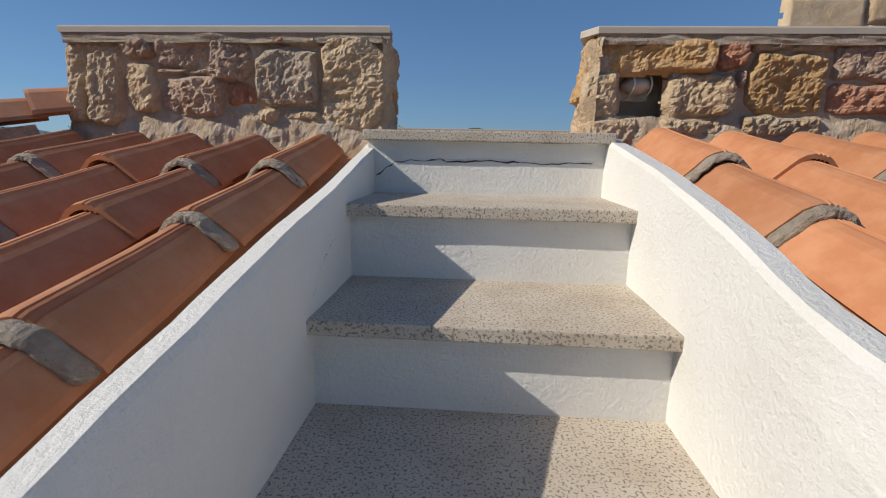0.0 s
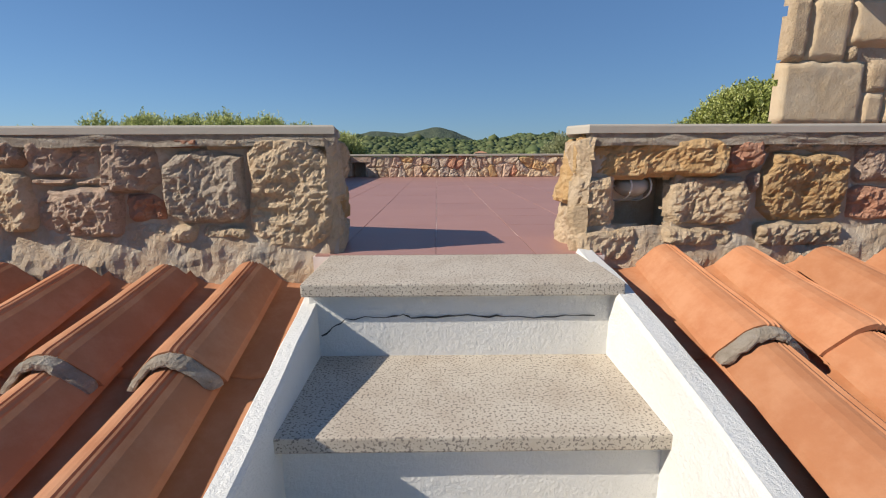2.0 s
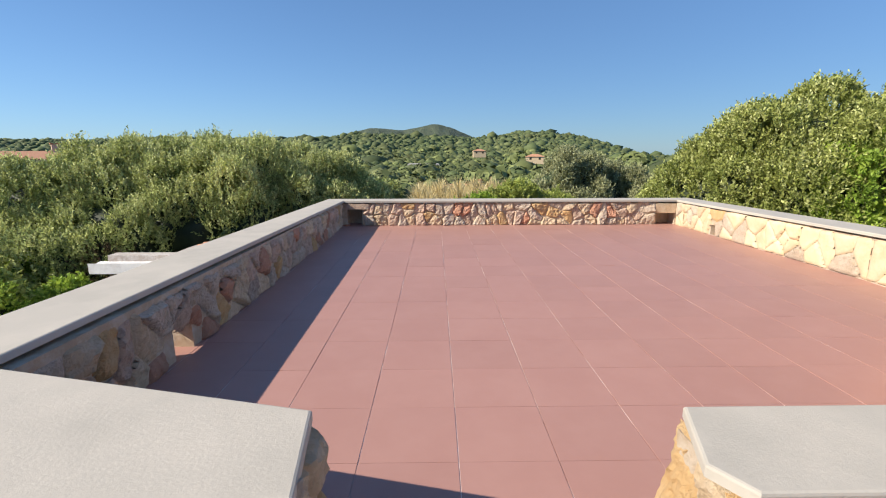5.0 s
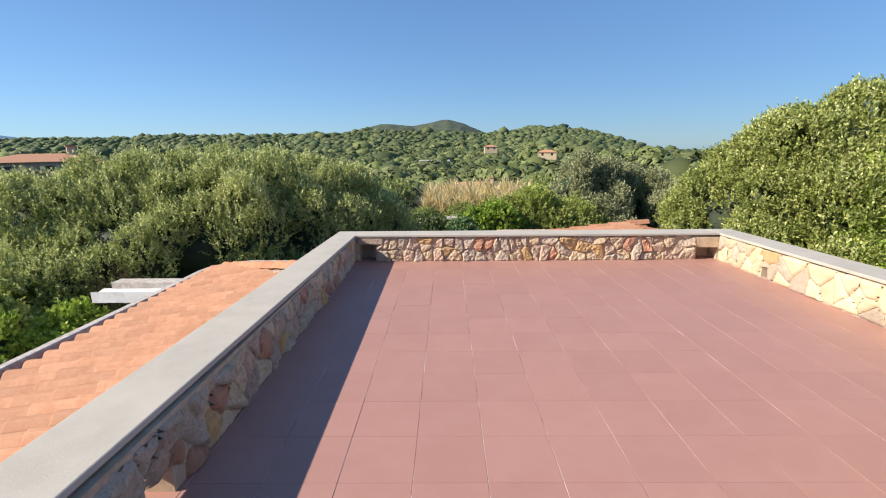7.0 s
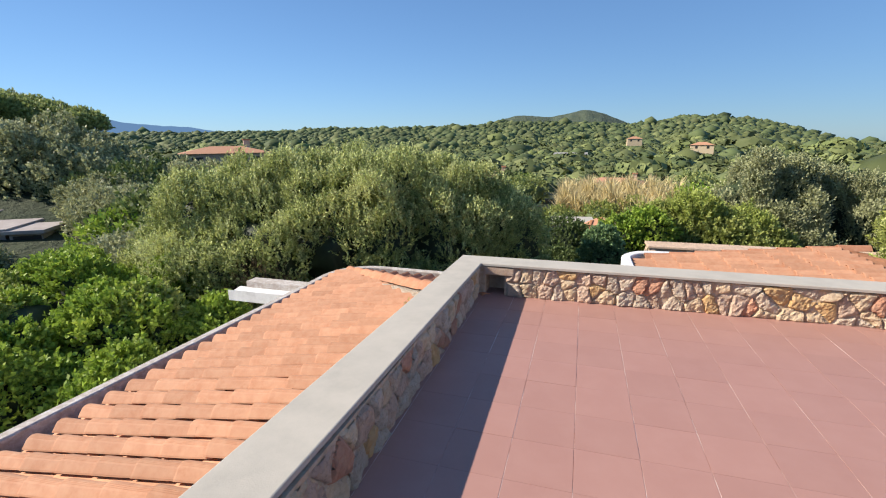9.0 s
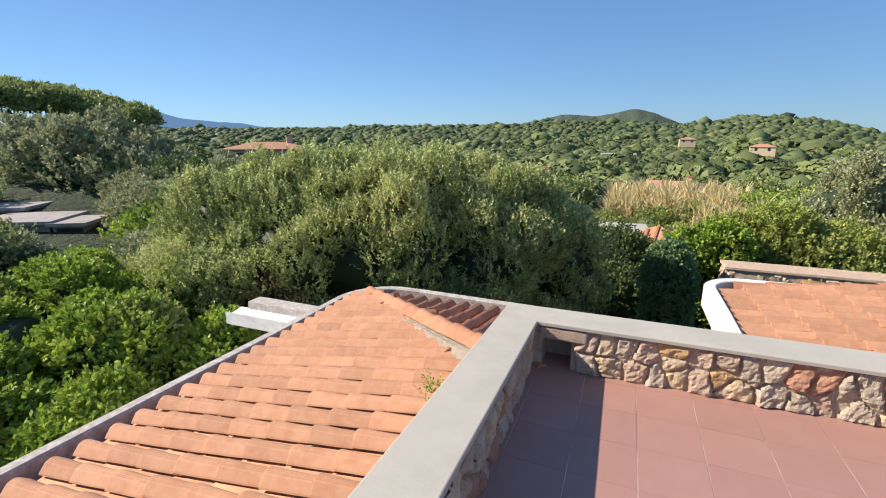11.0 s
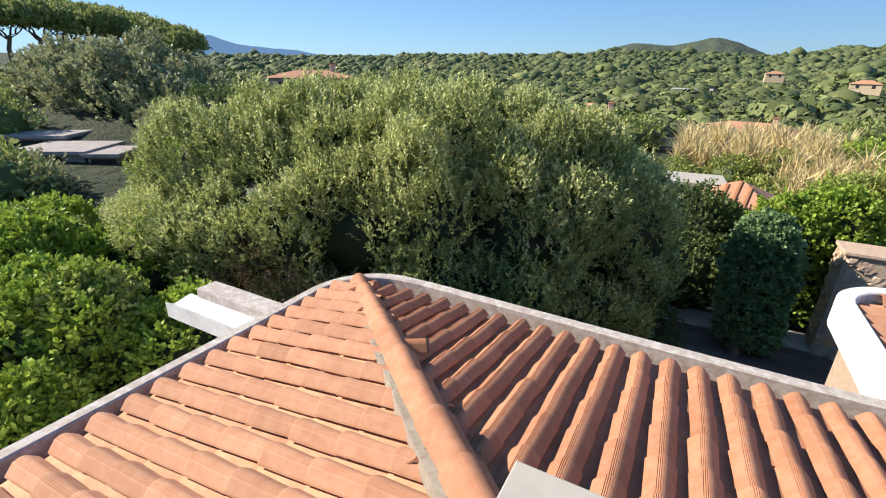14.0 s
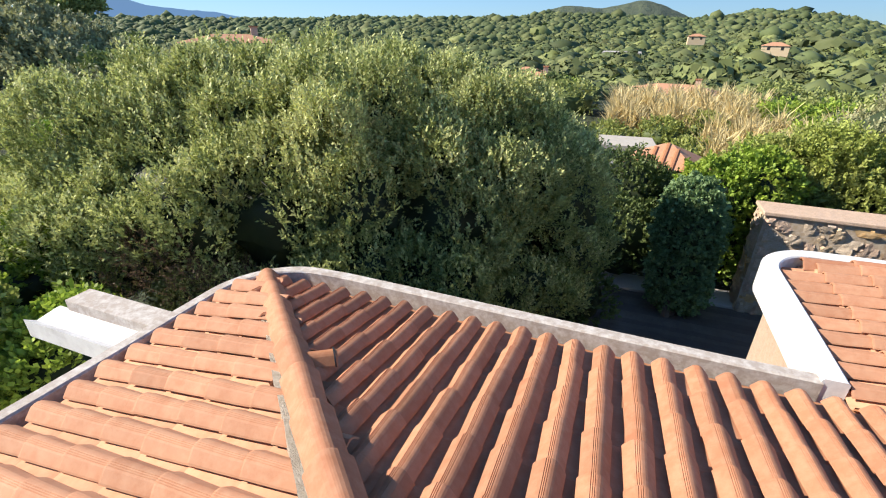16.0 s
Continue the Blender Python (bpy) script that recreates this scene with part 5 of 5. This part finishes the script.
# half-buried concrete buildings
for k, (bx, by, bz, w, d, h) in enumerate([(-27.6, 17.3, -4.0, 3.6, 3.2, 1.35), (-25.3, 18.2, -3.9, 1.7, 2.4, 1.15), (-28.6, 14.5, -4.3, 3.8, 2.4, 1.0), (-31.8, 18.5, -4.0, 3.6, 3.4, 1.6)]):
    b_ = thing("concrete_shed", "low flat-roofed grey concrete shed in the scrub", "shed", "concrete sheds", at=pose(bx, by, bz, 0, 0, 32))
    part("wall", boxm(-w / 2 + .2, -d / 2 + .2, -.5, w / 2 - .2, d / 2 - .2, h), SHED, b_)
    part("roof", boxm(-w / 2, -d / 2, h, w / 2, d / 2, h + .18, bevel=.03), SHED, b_, "flat concrete slab roof")
    # no hole in the wall: a dark slab paints the shaded opening
    part("opening", boxm(-.5, -d / 2 + .16, 0, .6, -d / 2 + .25, h - .1), DARK_GLASS_SHADE, b_, "dark panel painted as the shade of an opening")

# ---- the yard behind the house ----
deck = thing("deck", "dark wet timber deck behind the house", "deck", kind="structure")
part("joists", boxm(-1.6, 13.0, -3.52, 4.5, 15.72, -3.43), LEAF_BROWN, deck)
board = mesh_of(boxm(-1.6, 0, -.03, 4.5, .132, 0, bevel=.003), "board")
board.materials.append(DECK)
for k in range(20):
    part("board", board, None, deck, m=pose(0, 13.02 + k * .1355, -3.40))
tagged(part("pavement", boxm(-2.5, 15.74, -3.6, 4.5, 16.4, -3.36, bevel=.01), PAVE), "pale paved strip beside the deck", "pavement", kind="structure")
garden = part("garden_wall", boxm(1.60, 15.70, -3.6, 7.0, 16.28, -1.46), MORTAR)
tagged(garden, "rough stone garden wall with a flat top", "wall", kind="structure")
tagged(part("garden_wall_cap", boxm(1.56, 15.66, -1.46, 7.0, 16.32, -1.395, bevel=.015), STONE[4]), "flat stone coping of the garden wall", "coping", kind="structure")
rng = random.Random(21)
rubble(garden, pose(1.60, 15.70, -3.5), 3.4, 2.03, scatter_seeds(3.4, 2.03, 95, rng), (3, 2, 1, 0, 4, 1), rng, gap=.012, depth=.03, detail=.05)
rubble(garden, pose(1.60, 16.28, -3.5, 0, 0, -90), .58, 2.03, scatter_seeds(.58, 2.03, 18, rng), (3, 2, 1, 0, 4, 1), rng, gap=.012, depth=.03, detail=.05)

spout = thing("rain_spout", "white painted concrete spout beam projecting from the eaves", "spout")
part("trough", extrude_poly([(8.58, -1.04), (8.86, -1.04), (8.86, -0.90), (8.83, -0.90), (8.66, -0.93), (8.58, -0.87)], -5.36, -4.2, 0), WHITE_PAINT, spout)
part("rib", roughen(boxm(-5.22, 8.84, -1.02, -4.12, 9.06, -0.80, bevel=.01), 2, .008, 6), GUTTER, spout, "flaking grey-white rib")

vent = thing("roof_vent", "arched clay vent with a dark mouth", "vent")
part("hood", mesh_of(coppo(.24, .085, .075, grooves=False), "hood"), TILE, vent, m=pose(-2.42, 8.80, -0.555, 0, 0, 130) @ pose(0, 0, 0, 8, 0, 0))
# a dark disc paints the shade inside the hood
part("mouth", mesh_of(extrude_poly([(-math.cos(a) * .085, math.sin(a) * .07) for a in np.linspace(0, math.pi, 9)], 0, .01, 1), "mouth"), DARK_GLASS_SHADE, vent, "dark panel painted as the shade of an opening", m=pose(-2.425, 8.795, -0.55, 0, 0, 130))

weed = thing("roof_weed", "small yellow-green weed growing beside the coping", "weed", at=pose(-1.59, 6.78, -0.275))
v, f = leaf_mesh([(0, 0, .06, .06, .06, .06)], 28, np.random.RandomState(5), length=.11, leaf=.022, width=.005, per=9, up=.7)
from_arrays("leaves", v, f, LEAF_YELLOW, weed)

# ---- stone tower beside the front parapet ----
tower = tagged(part("tower", extrude_poly([(1.53, 2.76), (3.0, 2.76), (3.0, 3.7), (2.5, 3.7)], -0.4, 3.0, 2), MORTAR), "tall pillar of pale dressed sandstone blocks", "tower", kind="structure")
rng = random.Random(8)
T, G, O, R, B, S = STONE
laid(tower, pose(1.50, 2.75, 0.18), [
    (.0, .0, .24, .20, S), (.25, .0, .52, .20, S), (.53, .0, .9, .20, T), (.0, .21, .335, .445, S), (.345, .21, .43, .33, S), (.345, .335, .43, .445, T), (.44, .21, .75, .445, S), (.76, .21, 1.1, .445, S),
    (.0, .455, .088, .675, T), (.098, .455, .245, .675, S), (.255, .455, .295, .50, T), (.255, .51, .43, .675, S), (.44, .455, .7, .675, S), (.71, .455, 1.1, .675, T),
    (.02, .685, .25, .85, T), (.26, .685, .5, .85, S), (.51, .685, .8, .85, S), (.81, .685, 1.1, .85, S), (.03, .86, .2, 1.0, S), (.21, .86, .42, 1.0, O), (.43, .86, .72, 1.0, S), (.73, .86, 1.1, 1.0, S)], rng, depth=.014, detail=.012, flat=True)
rubble(tower, pose(1.52, 2.75, 1.18), 1.1, 1.7, scatter_seeds(1.1, 1.7, 36, rng), (3, 1, 1, 0, 1, 6), rng, gap=.0, depth=.012, detail=.022, bulge=.002, flat=True)
rubble(tower, pose(2.49, 3.69, -0.05, 0, 0, -135.9), 1.33, 2.9, scatter_seeds(1.33, 2.9, 60, rng), (2, 1, 0, 0, 1, 6), rng, gap=.004, depth=.012, detail=.04, bulge=.004)
rubble(tower, pose(1.45, 2.74, -0.05), .4, .24, [(.1, .1), (.3, .12)], (1, 1, 0, 0, 0, 5), rng, gap=.0, depth=.022, detail=.05)
wl = thing("wall_lamp", "round white enamel wall lamp on the stone pillar", "lamp", at=pose(1.70, 2.66, 0.955))
bm = bmesh.new()
bmesh.ops.create_cone(bm, cap_ends=True, segments=32, radius1=.085, radius2=.05, depth=.045)
bmesh.ops.bevel(bm, geom=bm.edges[:], offset=.006, segments=2, affect="EDGES")
part("shade", bm, LAMP_WHITE, wl, smooth=True)
part("bracket", boxm(-.02, 0, -.015, .02, .085, .015, bevel=.004), LAMP_WHITE, wl)

# ---- stones of the parapets ----
rng = random.Random(4)

laid(wall_front_left, pose(XO, YF + .03, -0.03), [
    (-.085, .05, -.006, .35, T), (.878, .035, 1.128, .357, T), (.640, .118, .872, .326, G), (.765, .330, .872, .362, T), (.665, .332, .757, .362, R), (.268, .075, .512, .222, B), (.468, .206, .634, .354, B), (.268, .250, .460, .356, B),
    (.522, .124, .632, .200, R), (.135, .09, .262, .268, T), (.135, .276, .258, .356, B), (.640, .06, .720, .112, T), (.730, .07, .870, .112, T), (.0, .04, .128, .355, T), (.518, .05, .632, .118, T), (.27, .226, .38, .247, B), (.385, .224, .46, .246, B)], rng)
FR = [
    (-.062, .248, .350, .357, O), (.205, .105, .437, .244, T), (.468, .118, .722, .312, O), (.357, .258, .462, .360, R), (.430, .200, .466, .256, B), (.470, .318, .724, .360, G), (.736, .226, 1.0, .357, B), (.732, .12, 1.0, .216, R),
    (-.07, .10, .045, .244, T), (-.065, .0, .19, .095, T), (.20, .04, .44, .098, T), (.46, .04, .72, .11, T)]
# the lamp in its niche
lamp = thing("bulkhead_lamp", "small oval bulkhead lamp with a white wire guard", "lamp", at=pose(.745, YF + .10, .185, 0, 0, 10))
bm = bmesh.new()
bmesh.ops.create_uvsphere(bm, u_segments=20, v_segments=10, radius=1)
for v_ in bm.verts:
    v_.co = Vector((v_.co.x * .052, v_.co.y * .05, v_.co.z * .034))
part("glass", bm, LAMP_GLASS, lamp, "dusty frosted glass bowl", smooth=True)
part("back_plate", boxm(-.07, .035, -.05, .07, .05, .05, bevel=.006), LAMP_WHITE, lamp)


def wire(pts, r):
    cu = bpy.data.curves.new("wire", "CURVE")
    cu.dimensions, cu.bevel_depth, cu.bevel_resolution = "3D", r, 2
    sp = cu.splines.new("POLY")
    sp.points.add(len(pts) - 1)
    for p_, q in zip(sp.points, pts):
        p_.co = (*q, 1)
    return cu


for k in (-.032, .032):
    w_ = new("guard_wire", wire([(k, .04 - .095 * math.sin(a), .048 * math.cos(a)) for a in np.linspace(0, math.pi, 12)], .0028))
    w_.data.materials.append(LAMP_WHITE)
    w_.parent = lamp
w_ = new("guard_wire", wire([(.058 * math.cos(a), .04 - .08 * math.sin(a), 0) for a in np.linspace(0, math.pi, 12)], .0028))
w_.data.materials.append(LAMP_WHITE)
w_.parent = lamp
laid(wall_front_right, pose(PR + .005, YF + .03, -0.03), FR, rng)
# ends of the two front walls
rubble(wall_front_left, pose(PLS, YF + .01, -0.06, 0, 0, 96), .24, .385, [(.06, .12), (.07, .3), (.17, .2), (.2, .33), (.19, .06)], [T, T, O, T, G], rng, gap=.0, depth=.022, detail=.01)
rubble(wall_front_right, pose(PRS + .005, Y0, -0.06, 0, 0, -90), .24, .385, [(.08, .1), (.18, .09), (.08, .27), (.19, .30)], [T, T, O, T], rng, gap=.0, depth=.022, detail=.01)
# inner faces
LEN = Y1 - Y0
rubble(wall_left, pose(X0 - .03, Y0, -0.005, 0, 0, 90 + math.degrees(math.atan((X0 - XC) / (Y1 - Y0)))), LEN, .295, scatter_seeds(LEN, .295, 84, rng), (3, 3, 1, 1.4, 4, 0), rng, gap=.001, depth=.022, detail=.016, zoff=lambda x: -.0145 * x, skip=lambda u, v: .95 < u < 1.16 and v < .19)
rubble(wall_back, pose(X0 + .19, Y1 + .03, -0.055), X1 - X0 - .42, .285, scatter_seeds(X1 - X0 - .42, .285, 62, rng), (3, 3, 1, .6, 4, 0), rng, gap=.0, depth=.022, detail=.016)
LR = Y1 - 3.9
rubble(wall_right, pose(X1 + .03, Y1, -0.05, 0, 0, -90), LR, .278, scatter_seeds(LR, .278, 42, rng), (1, .8, .2, 0, 0, 6), rng, gap=.0, depth=.022, detail=.016, bulge=.006, zoff=lambda x: .0145 * x, flat=True, skip=lambda u, v: .70 < u < .84 and v < .13)
# outer coping edge: rough mortar under the slab
for a in ((XE, YF + .004, PL + .05, YF + .06), (PR - .035, YF + .004, 1.6, YF + .06)):
    bm = boxm(a[0], a[1], .305, a[2], a[3], .350)
    bmesh.ops.subdivide_edges(bm, edges=bm.edges[:], cuts=16, use_grid_fill=True)
    for v_ in bm.verts:
        v_.co += noise.noise_vector(v_.co * 30) * .006 + noise.noise_vector(v_.co * 90) * .004
    tagged(part("coping_mortar", bm, ROUGH_MORTAR), "rough mortar bed under the coping", "mortar", kind="structure")


def crack(name, pts, w, parent):
    """A hairline crack as a thin dark ragged ribbon, 1 mm proud of the plaster; pts in order."""
    r = random.Random(len(pts))
    bm = bmesh.new()
    fine = []
    for a, b in zip(pts, pts[1:]):
        for k in range(6):
            p = Vector(a).lerp(Vector(b), k / 6)
            fine.append(p + Vector((0 if name == "side" else r.uniform(-.004, .004), r.uniform(-.004, .004) if name == "side" else 0, r.uniform(-.004, .004))))
    fine.append(Vector(pts[-1]))
    prev = None
    for p in fine:
        h = w * r.uniform(.3, 1.2)
        o = Vector((0, h, h * .4)) if name == "side" else Vector((0, 0, h))
        q = (bm.verts.new(p - o), bm.verts.new(p + o))
        if prev:
            bm.faces.new((prev[0], prev[1], q[1], q[0]))
        prev = q
    return part("crack", bm, DARK_GLASS_SHADE, parent, "dark hairline crack in the plaster")


crack("riser", [(-.119, 1.8775, -.13), (-.061, 1.8775, -.093), (.068, 1.8775, -.081), (.1, 1.8775, -.089), (.246, 1.8775, -.085), (.375, 1.8775, -.091), (.519, 1.8775, -.087)], .0022, stairs)
crack("side", [(-.1235, 1.574, -.213), (-.1235, 1.448, -.251), (-.1235, 1.40, -.27), (-.1235, 1.344, -.302), (-.1235, 1.31, -.335)], .0012, stairs)


def skirt(x0, x1, y, z0, z1, seed):
    """The rough mortar apron between the stones and the roof tiles."""
    bm = bmesh.new()
    n, m = int((x1 - x0) / .012), 14
    rows = []
    for j in range(m + 1):
        z = z0 + (z1 - z0) * j / m
        row = []
        for i in range(n + 1):
            x = x0 + (x1 - x0) * i / n
            p = Vector((x, seed, z))
            top = 0.03 * noise.noise(Vector((x * 9, seed, 0))) * j / m
            d = -0.010 + 0.012 * noise.noise(p * 12) + 0.006 * noise.noise(p * 40) + 0.035 * (j / m) ** 3
            row.append(bm.verts.new((x, y + d, z + top)))
        rows.append(row)
    for a, b in zip(rows, rows[1:]):
        for i in range(n):
            bm.faces.new((a[i], a[i + 1], b[i + 1], b[i]))
    return bm


part("mortar_apron", skirt(XE - .02, PLS + .01, YF + .005, -.2, .085, 2.0), MORTAR, wall_front_left, "rough sandy mortar apron")
part("mortar_apron", skirt(PRS, 1.64, YF + .005, -.2, .075, 5.0), MORTAR, wall_front_right, "rough sandy mortar apron")

# broken mortar heap where the stair wall meets the tiles
bm = bmesh.new()
bmesh.ops.create_icosphere(bm, subdivisions=4, radius=1)
for v_ in bm.verts:
    v_.co = Vector((v_.co.x * .13, v_.co.y * .16, v_.co.z * .07))
    v_.co += noise.noise_vector(v_.co * 26) * .02 + noise.noise_vector(v_.co * 70) * .008
tagged(part("mortar_heap", bm, ROUGH_MORTAR, m=pose(.80, .92, -.33, -14, 0, 0)), "broken grey mortar filling beside the stair wall", "mortar", kind="structure")
